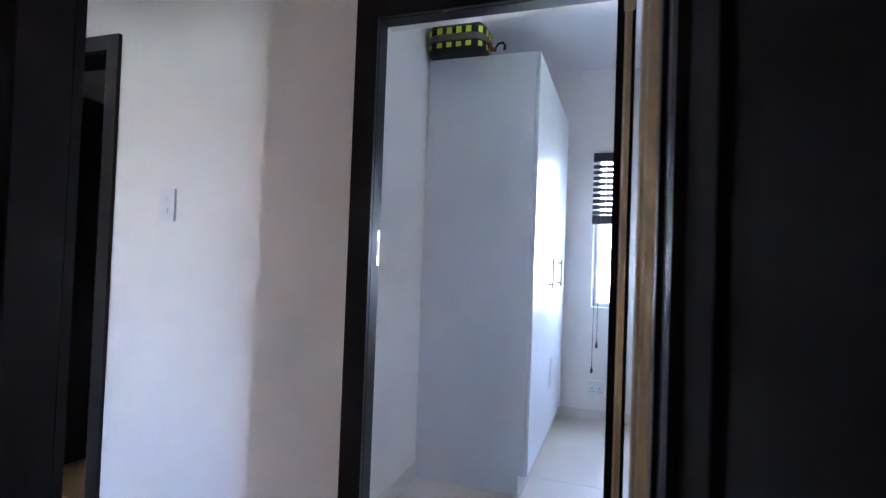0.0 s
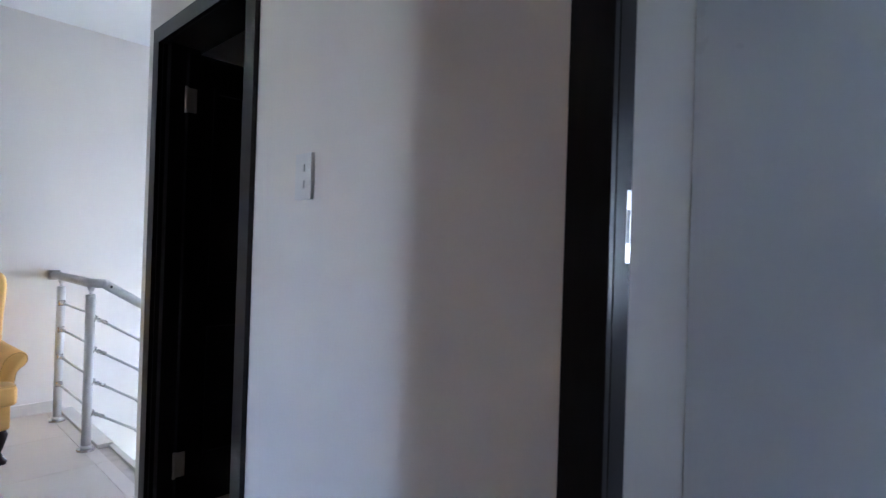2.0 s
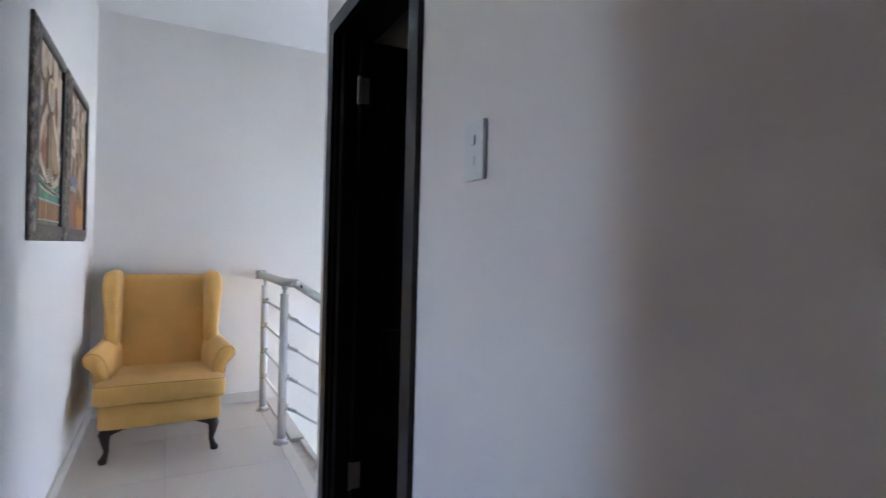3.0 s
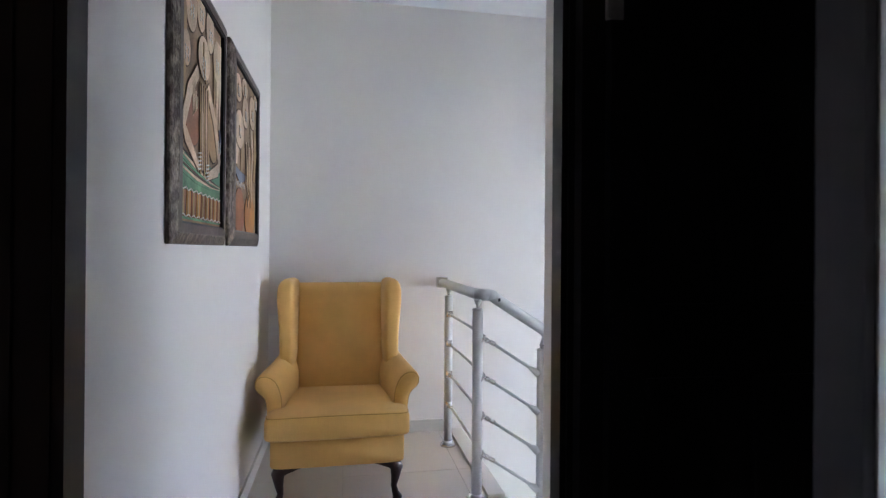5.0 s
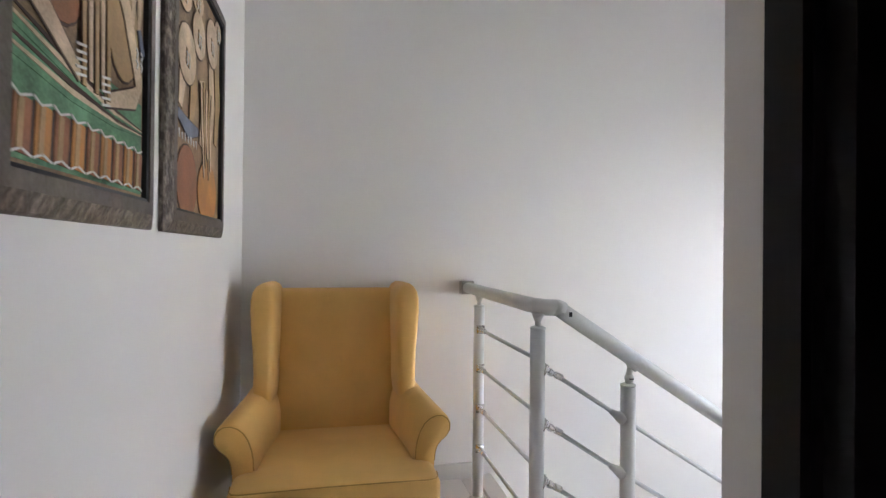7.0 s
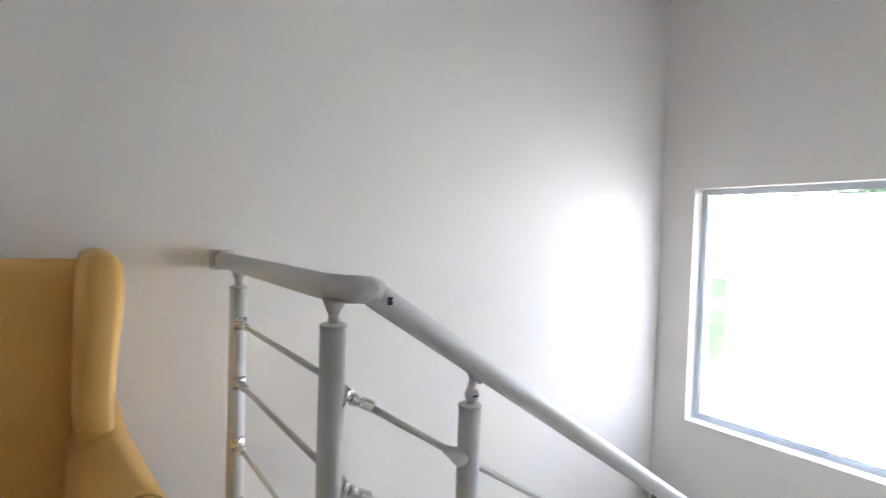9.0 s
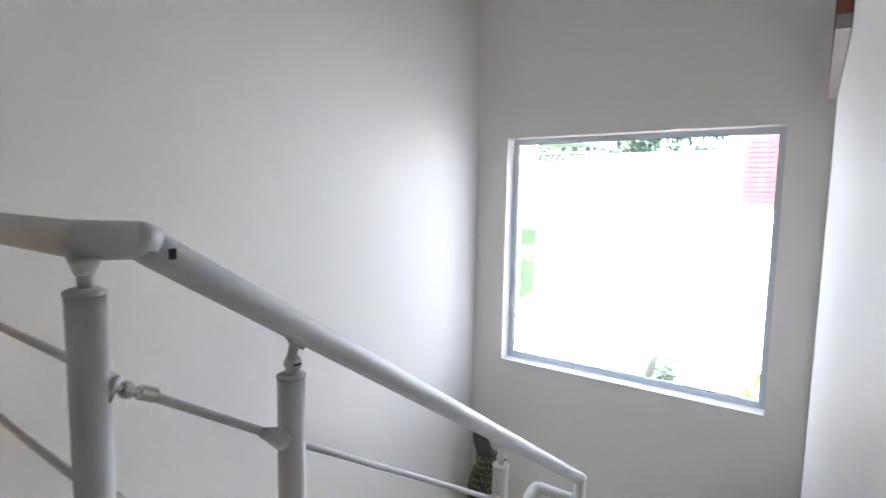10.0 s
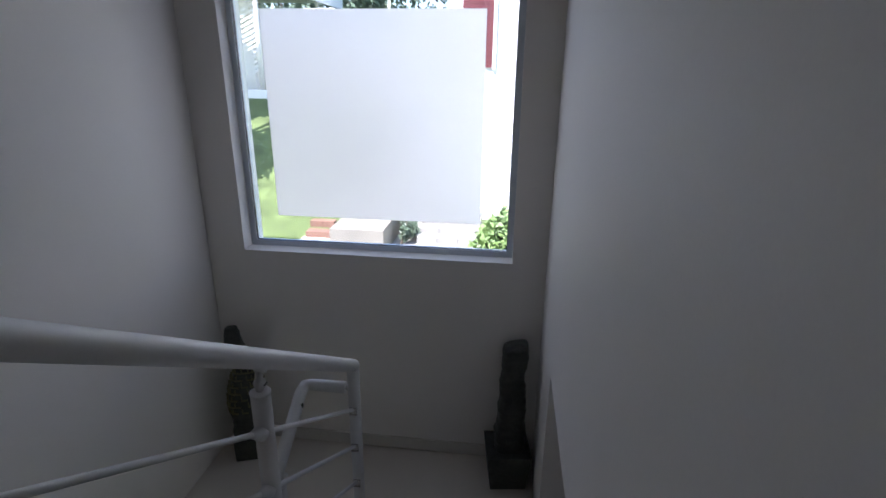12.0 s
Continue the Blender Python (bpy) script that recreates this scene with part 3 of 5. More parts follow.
made.append(part("window_sill", block(B0 - 0.015, B1 + 0.015, YB - 0.018, YB + 0.09, BZ0 - 0.012, BZ0 + 0.004), PLASTIC, bwin, bevel=0.003))
for o in made:
    o.matrix_parent_inverse = binv

blind = tagged(empty("venetian_blind", (B0 + B1) / 2, YB - 0.03, BZ1 + 0.015), "dark wooden venetian blind half raised over the bedroom window", "blind")
hw = (B1 - B0) / 2 + 0.01
part("head_rail", block(-hw, hw, -0.022, 0.026, -0.068, 0), BLINDWOOD, blind, bevel=0.004)
for i in range(9):
    z = -0.105 - i * 0.046
    part("slat", block(-hw, hw, -0.024, 0.024, -0.0016, 0.0016, pose(0, 0, z, 42, 0, 0)), BLINDWOOD, blind)
part("bottom_rail", block(-hw, hw, -0.026, 0.026, -0.565, -0.495), BLINDWOOD, blind, bevel=0.006)
for x in (-hw + 0.1, hw - 0.1):
    part("ladder_cord", bar([(x, -0.027, -0.06), (x, -0.027, -0.5)], 0.0015, 6), PLASTIC, blind)
for x, z in ((-hw + 0.03, -1.70), (-hw + 0.062, -1.50)):
    c = part("pull_cord", bar([(x, -0.027, -0.05), (x + 0.004, -0.03, -0.9), (x, -0.028, z)], 0.0025, 6), BAGGREY, blind)
    part("tassel", bar([(x, -0.028, z + 0.004), (x, -0.028, z - 0.006), (x, -0.028, z - 0.03), (x, -0.028, z - 0.04)], [0.004, 0.009, 0.011, 0.006], 10), BLINDWOOD, c)

# ---- sockets and switches ----


def wall_plate(name, m, w, h, label, category, rockers, slots):
    """A plastic plate, its face towards -y of m."""
    d = tagged(empty(name), label, category)
    d.matrix_world = m
    part("plate", block(-w / 2, w / 2, -0.011, 0, -h / 2, h / 2), PLASTIC, d, bevel=0.003)
    for x, z, rw, rh in rockers:
        part("rocker", block(x - rw / 2, x + rw / 2, -0.015, -0.010, z - rh / 2, z + rh / 2), PLASTIC, d, bevel=0.002)
    for x, z, r in slots:
        part("pin_hole", bar([(x, -0.0104, z), (x, -0.0116, z)], r, 10), DARKPLASTIC, d)
    return d


wall_plate("light_switch", pose(-1.531, Y_NORTH, 1.407), 0.082, 0.135, "white plastic double light switch on the hall wall", "light switch",
           [(0, 0.024, 0.018, 0.022), (0, -0.024, 0.018, 0.022)], [(0, 0.030, 0.0025), (0, -0.018, 0.0025)])
wall_plate("power_socket", pose(0.10, 4.485, 0.25), 0.125, 0.12, "white plastic double power socket low on the bedroom wall", "socket",
           [(-0.03, 0.036, 0.018, 0.022), (0.03, 0.036, 0.018, 0.022)],
           [(-0.03, -0.002, 0.005), (-0.042, -0.026, 0.004), (-0.018, -0.026, 0.004), (0.03, -0.002, 0.005), (0.042, -0.026, 0.004), (0.018, -0.026, 0.004)])

# ---- wardrobe ----
ward = tagged(empty("wardrobe", -0.48, 3.64, 0), "tall white laminate wardrobe with bar handles, doors shut", "wardrobe")
wx0, wx1, wy0, wy1, wz = -0.315, 0.315 - 0.02, -0.753, 0.757, 2.352
part("body", block(wx0, wx1, wy0, wy1, 0.10, wz), LAMINATE, ward, bevel=0.003)
part("plinth", block(wx0, wx1 - 0.03, wy0 + 0.002, wy1, 0.0, 0.099), LAMINATE, ward)
edges = [wy0 + 0.002, wy0 + 0.505, wy0 + 1.008, wy1 - 0.002]
for i in range(3):
    dd = part("door", block(wx1 + 0.002, wx1 + 0.02, edges[i] + 0.0015, edges[i + 1] - 0.0015, 0.105, wz - 0.003), LAMINATE, ward, bevel=0.002)
    if i == 0:
        continue
    hy = edges[i] + (0.075 if i == 1 else 0.03)
    hx = wx1 + 0.02
    part("handle", bar([(hx + 0.03, hy, 1.065), (hx + 0.03, hy, 1.255)], 0.006, 10), STEELPAINT, dd, "slim dark steel bar handle")
    for z in (1.09, 1.23):
        part("handle_post", bar([(hx, hy, z), (hx + 0.03, hy, z)], 0.005, 8), STEELPAINT, dd)

# bag on the wardrobe
bag = tagged(empty("bag", -0.628, 2.925, wz), "round-cornered black bag with lime-green checks lying on the wardrobe", "bag")


def rounded_ring(hx, hy, r, z, n=6):
    pts = []
    for cx, cy, a0 in ((hx - r, hy - r, 0), (-hx + r, hy - r, 90), (-hx + r, -hy + r, 180), (hx - r, -hy + r, 270)):
        for i in range(n + 1):
            a = radians(a0 + 90 * i / n)
            pts.append((cx + r * math.cos(a), cy + r * math.sin(a), z))
    return pts


prof = [(0.88, 0.0), (0.97, 0.012), (1.0, 0.04), (1.0, 0.13), (0.97, 0.16), (0.88, 0.172)]
part("bag_body", loft(bmesh.new(), [rounded_ring(0.165 * s, 0.125 * s, 0.075 * s, z) for s, z in prof]), BAGDARK, bag, smooth=True)
part("bag_band", loft(bmesh.new(), [rounded_ring(0.167, 0.127, 0.077, 0.066), rounded_ring(0.171, 0.131, 0.08, 0.072), rounded_ring(0.171, 0.131, 0.08, 0.098), rounded_ring(0.167, 0.127, 0.077, 0.104)],
                      cap=False), BAGGREY, bag, "wide grey woven band")
part("zip", loft(bmesh.new(), [rounded_ring(0.164, 0.124, 0.074, 0.143), rounded_ring(0.168, 0.128, 0.077, 0.147), rounded_ring(0.164, 0.124, 0.074, 0.151)], cap=False), BAGGREY, bag, "zip round the lid")
for z, hh in ((0.123, 0.017), (0.045, 0.013)):
    for x in (-0.082, -0.027, 0.028, 0.083):
        part("check", block(x - 0.015, x + 0.015, -0.1275, -0.1245, z - hh, z + hh), BAGLIME, bag, "lime-green square")
    for yy in (-0.04, 0.02):
        part("check", block(0.1645, 0.1675, yy - 0.015, yy + 0.015, z - hh, z + hh), BAGLIME, bag, "lime-green square")
    for sx in (-1, 1):
        part("check", block(-0.012, 0.012, -0.002, 0.0015, z - hh, z + hh, pose(sx * 0.1435, -0.1035, 0, 0, 0, sx * 45)), BAGLIME, bag, "lime-green square")
part("bag_strap", bar([(0.165, -0.02, 0.08), (0.185, -0.05, 0.06), (0.20, -0.07, 0.02), (0.225, -0.075, 0.012)], 0.012, 8), P_RUST, bag, smooth=True)
part("bag_loop", bar([(0.215, -0.07, 0.012), (0.235, -0.07, 0.045), (0.262, -0.072, 0.05), (0.275, -0.075, 0.03), (0.272, -0.075, 0.008)], 0.007, 8), BAGDARK, bag, smooth=True)

# ---- tall mirror ----
mir = tagged(empty("mirror"), "tall gilt-framed mirror standing against the end wall", "mirror")
mir.matrix_world = pose(0.291, 1.235, 0, 0, 0, 2.1)
MH, MN, MF = 2.02, -0.345, 0.365
part("glass", block(-0.002, 0.004, MN - 0.01, MF + 0.01, 0.10, MH - 0.10), MIRROR, mir)
for y0, y1 in ((MN, MN - 0.108), (MF, MF + 0.108)):
    # inner edge first: low lip, raised band, then a fall to the wall
    w = y1 - y0
    bm = prism(bmesh.new(), [(-0.003, y0), (-0.008, y0 + 0.05 * w), (-0.009, y0 + 0.28 * w), (-0.012, y0 + 0.33 * w), (-0.011, y0 + 0.55 * w), (-0.007, y0 + 0.60 * w), (-0.005, y0 + 0.80 * w), (0.004, y0 + 0.95 * w), (0.012, y1),
                             (0.016, y1), (0.016, y0)], 'z', 0, MH)
    part("frame_side", bm, GOLD, mir, bevel=0.002)
for z0, z1 in ((0, 0.108), (MH - 0.108, MH)):
    part("frame_rail", block(-0.016, 0.016, MN, MF, z0, z1), GOLD, mir, bevel=0.008)
part("backing", block(0.0165, 0.022, MN - 0.09, MF + 0.09, 0.03, MH - 0.03), P_BROWN, mir)

# ---- paintings ----


LIFT = 0.004      # canvas face in front of the wall


def painting(name, x0, x1, z0, z1, label, art):
    """A broad-framed canvas on the south hall wall; art draws on it."""
    d = tagged(empty(name, (x0 + x1) / 2, Y_SOUTH, z0), label, "painting", group="paintings on the hall wall")
    w, h, f = (x1 - x0), (z1 - z0), 0.056
    o = [(-w / 2, 0), (w / 2, 0), (w / 2, h), (-w / 2, h)]
    i = [(-w / 2 + f, f), (w / 2 - f, f), (w / 2 - f, h - f), (-w / 2 + f, h - f)]
    for k in range(4):
        a, b = k, (k + 1) % 4
        mid = [((o[q][0] * 0.45 + i[q][0] * 0.55), (o[q][1] * 0.45 + i[q][1] * 0.55)) for q in (a, b)]
        bm = bmesh.new()
        rings = []
        for p_o, p_m, p_i in ((o[a], mid[0], i[a]), (o[b], mid[1], i[b])):
            rings.append([(p_m[0], 0.004, p_m[1]), (p_m[0], 0.0265, p_m[1]), (p_i[0], 0.0275, p_i[1]), (p_i[0], 0.004, p_i[1])])
        loft(bm, rings)
        fs = part("frame_side", bm, FRAMEBROWN, d, bevel=0.002)
        rings = []
        for p_o, p_m in ((o[a], mid[0]), (o[b], mid[1])):
            e = [p_o[q] * 0.88 + p_m[q] * 0.12 for q in (0, 1)]
            rings.append([(p_o[0], 0.002, p_o[1]), (p_o[0], 0.012, p_o[1]), (e[0], 0.016, e[1]), (p_m[0], 0.0270, p_m[1]), (p_m[0], 0.002, p_m[1])])
        part("frame_edge", loft(bmesh.new(), rings), PEWTER, fs, "mottled silver-leaf outer slope", bevel=0.0015)
    for k in range(4):
        a, b = k, (k + 1) % 4
        g = 0.007
        ii = [(p[0] + (g if p[0] < 0 else -g), p[1] + (g if p[1] < h / 2 else -g)) for p in i]
        bm = loft(bmesh.new(), [[(i[q][0], 0.004, i[q][1]), (i[q][0], 0.0255, i[q][1]), (ii[q][0], 0.023, ii[q][1]), (ii[q][0], 0.004, ii[q][1])] for q in (a, b)])
        part("slip", bm, DARKPLASTIC, d)
    part("canvas", block(-w / 2 + f + 0.002, w / 2 - f - 0.002, 0.003, LIFT + 0.009, f + 0.002, h - f - 0.002), CANVAS, d)
    art(d, w - 2 * f - 0.03, h - 2 * f - 0.03, f + 0.015)
    return d


def stroke(d, pts, r, mat, name="brush_shape", y=0.0095, flat=0.0012):
    """A flat painted ribbon along points (x, z), x to the viewer's right, with width from r."""
    pts = [(-p[0], p[1]) for p in pts]
    bm = bmesh.new()
    n = len(pts)
    rad = r if isinstance(r, (list, tuple)) else [r] * n
    left, right = [], []
    for k in range(n):
        a, b = Vector(pts[max(0, k - 1)]), Vector(pts[min(n - 1, k + 1)])
        t = (b - a).normalized()
        nn = Vector((-t.y, t.x))
        p = Vector(pts[k])
        left.append(p + nn * rad[k])
        right.append(p - nn * rad[k])
    prism(bm, [tuple(p) for p in left + right[::-1]], 'y', LIFT + y, LIFT + y + flat)
    return part(name, bm, mat, d)


def oval(d, cx, cz, rx, rz, mat, y=0.0105, name="brush_shape"):
    bm = prism(bmesh.new(), [(-cx + rx * math.cos(2 * math.pi * k / 20), cz + rz * math.sin(2 * math.pi * k / 20)) for k in range(20)], 'y', LIFT + y, LIFT + y + 0.0012)
    return part(name, bm, mat, d)


def outlined(d, pts, r, mat, y, edge=0.005):
    stroke(d, pts, [q + edge for q in r], P_BROWN, y=y)
    stroke(d, pts, r, mat, y=y + 0.0012)


def outlined_oval(d, cx, cz, rx, rz, mat, y, edge=0.005):
    oval(d, cx, cz, rx + edge, rz + edge, P_BROWN, y=y)
    oval(d, cx, cz, rx, rz, mat, y=y + 0.0012)


def squiggles(d, cx, cz, n, y):
    """Little pale hooked marks, as the artist set them."""
    for k in range(n):
        x, z = cx + (k % 2) * 0.024 - 0.012, cz - (k // 2) * 0.022
        stroke(d, [(x - 0.007, z + 0.009), (x + 0.004, z + 0.003), (x - 0.003, z - 0.008)], [0.0028, 0.0035, 0.002], P_WHITE, y=y)


def art_pipes(d, w, h, z0):
    def at(u, v):
        return ((u - 0.5) * w, z0 + v * h)

    # green cloth and its folds
    stroke(d, [at(0, 0.14), at(1, 0.14)], 0.14 * h, P_GREEN, y=0.0092)
    for k in range(6):
        stroke(d, [at(0, 0.30 - 0.02 * k), at(0.35, 0.255 - 0.016 * k), at(0.7, 0.21 - 0.008 * k), at(1, 0.20 - 0.004 * k)], [0.002, 0.005, 0.004, 0.001], (P_BROWN, P_SKIN, P_GREEN)[k % 3], y=0.0104)
    # row of pipes
    for k in range(9):
        u = (k + 0.5) / 9
        stroke(d, [at(u, 0.012), at(u + 0.012, 0.125)], w / 18.2, P_BROWN, y=0.0105)
        stroke(d, [at(u, 0.012), at(u + 0.012, 0.125)], w / 23, P_ORANGE if k % 2 else P_RUST, y=0.0117)
        stroke(d, [at(u - 0.012, 0.02), at(u, 0.12)], w / 70, P_OCHRE, y=0.0129)
        stroke(d, [at(u - 0.05, 0.010), at(u, 0.022), at(u + 0.05, 0.010)], 0.0018, P_WHITE, y=0.0129)
        stroke(d, [at(u - 0.05, 0.136), at(u - 0.01, 0.122), at(u + 0.05, 0.134)], 0.0018, P_WHITE, y=0.0129)
    # bodies behind
    outlined_oval(d, *at(0.26, 0.46), 0.17 * w, 0.13 * h, P_RUST, 0.0100)
    outlined_oval(d, *at(0.78, 0.46), 0.16 * w, 0.15 * h, P_OCHRE, 0.0100)
    for u in (0.06, 0.80, 0.88, 0.95):
        outlined(d, [at(u, 0.95), at(u + 0.01, 0.72), at(u - 0.01, 0.50)], [0.020, 0.016, 0.008], P_SKIN if u > 0.85 else P_OCHRE, 0.0106, 0.004)
    for k in range(4):
        stroke(d, [at(0.24 + 0.035 * k, 0.62 - 0.02 * k), at(0.25 + 0.03 * k, 0.46 + 0.015 * k)], [0.005, 0.003], P_SKIN, y=0.0128)
    # folded arms in a diamond
    for sx, top, elbow, foot in ((-1, (0.36, 0.68), (0.03, 0.40), (0.40, 0.24)), (1, (0.60, 0.66), (0.97, 0.33), (0.60, 0.22))):
        mid = ((top[0] + elbow[0]) / 2 + 0.02 * sx, (top[1] + elbow[1]) / 2 + 0.02)
        low = (elbow[0] - 0.08 * sx, elbow[1] - 0.05)
        outlined(d, [at(*top), at(*mid), at(elbow[0] - 0.02 * sx, elbow[1]), at(*low), at(*foot)], [0.018, 0.022, 0.019, 0.020, 0.011], P_SKIN, 0.0116, 0.004)
    for k, u in enumerate((0.41, 0.46, 0.51, 0.56, 0.61)):
        outlined(d, [at(u + 0.01, 0.22 + 0.02 * (k % 2)), at(u, 0.45), at(u - 0.01, 0.64)], [0.006, 0.008, 0.005], P_SKIN if k % 2 else P_OCHRE, 0.0132, 0.003)
    # striped feet
    for u, v in ((0.40, 0.235), (0.60, 0.20)):
        for k in range(5):
            stroke(d, [at(u - 0.045, v + 0.018 * k), at(u + 0.03, v + 0.010 + 0.018 * k)], 0.0022, P_WHITE, y=0.0150)
    # faces
    outlined_oval(d, *at(0.50, 0.77), 0.15 * w, 0.10 * h, P_SKIN, 0.0122, 0.004)
    outlined(d, [at(0.48, 0.84), at(0.47, 0.72), at(0.54, 0.66)], [0.007, 0.006, 0.003], P_OCHRE, 0.0136, 0.002)
    for u, v, r in ((0.20, 0.93, 0.12), (0.86, 0.84, 0.11), (0.66, 0.94, 0.11), (0.42, 0.97, 0.10), (0.10, 0.72, 0.08)):
        outlined_oval(d, *at(u, v), r * w, r * 1.35 * w, P_SKIN, 0.0112, 0.004)
        squiggles(d, at(u, v)[0], at(u, v - 0.01)[1], 4, 0.0146)
    squiggles(d, at(0.48, 0)[0], at(0, 0.75)[1], 6, 0.0158)
    outlined(d, [at(0.93, 0.50), at(0.98, 0.43)], [0.008, 0.011], P_BLUE, 0.0132, 0.003)
    squiggles(d, at(0.93, 0)[0], at(0, 0.42)[1], 4, 0.0158)


def art_group(d, w, h, z0):
    def at(u, v):
        return ((u - 0.5) * w, z0 + v * h)

    # two drums, a bowl with pale drips, long limbs and tall smooth ovals above
    outlined_oval(d, *at(0.24, 0.11), 0.20 * w, 0.15 * h, P_RUST, 0.0094)
    outlined_oval(d, *at(0.70, 0.10), 0.24 * w, 0.15 * h, P_ORANGE, 0.0096)
    for u, v0, v1, q in ((0.10, 0.40, 0.72, P_SKIN), (0.30, 0.36, 0.66, P_OCHRE), (0.52, 0.30, 0.60, P_SKIN), (0.74, 0.33, 0.74, P_SKIN), (0.90, 0.36, 0.80, P_OCHRE)):
        outlined(d, [at(u, v1), at(u + 0.05, (v0 + v1) / 2), at(u - 0.01, v0)], [0.030, 0.036, 0.016], q, 0.0102, 0.004)
    for u, v, rx, rz in ((0.14, 0.88, 0.13, 0.085), (0.40, 0.93, 0.12, 0.065), (0.44, 0.78, 0.14, 0.10), (0.76, 0.84, 0.15, 0.115), (0.92, 0.95, 0.09, 0.05), (0.20, 0.63, 0.17, 0.12)):
        outlined_oval(d, *at(u, v), rx * w, rz * h, P_SKIN, 0.0122, 0.004)
        outlined(d, [at(u - 0.02, v + 0.02), at(u - 0.03, v - 0.035), at(u + 0.02, v - 0.05)], [0.005, 0.005, 0.002], P_OCHRE, 0.0138, 0.002)
        squiggles(d, at(u, v)[0], at(u, v)[1] - 0.006, 4, 0.0160)
    for k in range(5):
        u = 0.46 + 0.07 * k
        outlined(d, [at(u + 0.02, 0.58 + 0.02 * (k % 2)), at(u + 0.06 - 0.02 * k, 0.40), at(u + 0.12 - 0.03 * k, 0.16 + 0.05 * (k % 3))], [0.007, 0.010, 0.004], (P_SKIN, P_OCHRE)[k % 2], 0.0134, 0.003)
    outlined(d, [at(0.02, 0.36), at(0.22, 0.325), at(0.42, 0.345)], [0.012, 0.026, 0.010], P_BLUE, 0.0146, 0.003)
    for k in range(7):
        stroke(d, [at(0.04 + 0.055 * k, 0.30 - 0.008 * (k % 2)), at(0.05 + 0.055 * k, 0.265)], [0.005, 0.002], P_WHITE, y=0.0160)


painting("painting", -3.368, -2.765, 1.175, 1.975, "abstract tan canvas with orange pipes in broad pewter frame", art_pipes)
painting("painting", -4.12, -3.455, 1.175, 1.975, "abstract rust canvas of clustered ovals in broad pewter frame", art_group)

# picture high on the stair wall
sp = tagged(empty("picture_frame", X_STAIR, 3.70, 1.45), "pale grey-green picture in a brown wooden frame on the wall", "picture")
for y0, y1, z0, z1, mat, lab in ((-0.53, 0.54, 0, 0.034, PALEFRAME, "paler lower edge"), (-0.53, 0.54, 0.70, 0.734, FRAMEBROWN, ""), (0.506, 0.54, 0.035, 0.699, FRAMEBROWN, ""), (-0.53, -0.496, 0.035, 0.699, P_RUST, "red-brown near edge")):
    part("frame_side", block(-0.034, -0.002, y0, y1, z0, z1), mat, sp, lab, bevel=0.004)
part("canvas", block(-0.014, -0.003, -0.497, 0.507, 0.033, 0.701), PALEMOUNT, sp)

# ---- wing chair ----
chair = tagged(empty("armchair", -4.02, 1.180, 0), "mustard-yellow upholstered wing armchair with dark cabriole legs", "armchair")


def cpart(nm, bm, mat, label="", parent=None, **kw):
    return part(nm, bm, mat, parent or chair, label, **kw)


def soft(v, p):
    return math.copysign(abs(v) ** p, v)


def padded(sections, n=40, p=0.34):
    """A padded volume skinned over rounded sections; each gives a centre, two half-extents as vectors."""
    rows = []
    for c, a, b in sections:
        c, a, b = Vector(c), Vector(a), Vector(b)
        rows.append([tuple(c + a * soft(math.cos(2 * math.pi * k / n), p) + b * soft(math.sin(2 * math.pi * k / n), p)) for k in range(n)])
    return loft(bmesh.new(), rows)


ENDS = ((0.0, 0.80), (0.010, 0.90), (0.025, 0.97), (0.05, 1.0))

# seat base: front at +x
secs = []
for x, k in ((-0.56, 0.9), (-0.545, 1), (0.235, 1), (0.25, 0.985), (0.257, 0.95)):
    secs.append(((x, 0, 0.249), (0, 0.302 * (0.5 + 0.5 * k), 0), (0, 0, 0.074 * k)))
cpart("seat_base", padded(secs, p=0.16), MUSTARD, smooth=True)

# T-shaped cushion, crowned
secs = []
for i in range(48):
    x = -0.42 + 0.718 * (i / 47) ** 0.8
    e = min(1.0, max(0.0, (0.298 - x) / 0.022))
    round_off = 0.74 + 0.26 * math.sqrt(max(0.0, 1 - (1 - e) ** 2))
    f = min(1.0, max(0.0, (x - 0.105) / 0.05))
    w = 0.262 + (0.323 - 0.262) * f * f * (3 - 2 * f) - 0.016 * (1 - e) ** 2
    crown = 0.010 * math.sin(math.pi * min(1, max(0, (x + 0.42) / 0.72)))
    secs.append(((x, 0, 0.363 + crown * 0.5 - 0.045 * max(0.0, 0.22 - x)), (0, w, 0), (0, 0, (0.054 + crown * 0.6) * round_off)))
cushion = cpart("seat_cushion", padded(secs, n=56, p=0.22), MUSTARD, smooth=True)
pip = [(0.225, -0.320, 0.412), (0.262, -0.317, 0.413), (0.280, -0.307, 0.413), (0.287, -0.286, 0.413), (0.289, -0.12, 0.416), (0.290, 0, 0.417),
       (0.289, 0.12, 0.416), (0.287, 0.286, 0.413), (0.280, 0.307, 0.413), (0.262, 0.317, 0.413), (0.225, 0.320, 0.412)]
cpart("piping", bar(pip, 0.0021, 8), PIPING, parent=cushion, smooth=True)

# back, leaning, fuller towards the seat
secs = []
for i in range(26):
    t = i / 25
    z = 0.34 + 0.612 * t
    e = min(1.0, (0.954 - z) / 0.04)
    top = math.sqrt(max(0.0, 1 - (1 - e) ** 2)) if e < 1 else 1.0
    full = 0.045 * (1 - t) ** 1.6 + 0.012 * math.sin(math.pi * t)
    secs.append(((-0.435 - 0.095 * t + full * 0.7, 0, z), (0.066 * (0.45 + 0.55 * top) + full * 0.7, 0, 0.016), (0, 0.252, 0)))
cpart("backrest", padded(secs, n=56, p=0.24), MUSTARD, smooth=True)

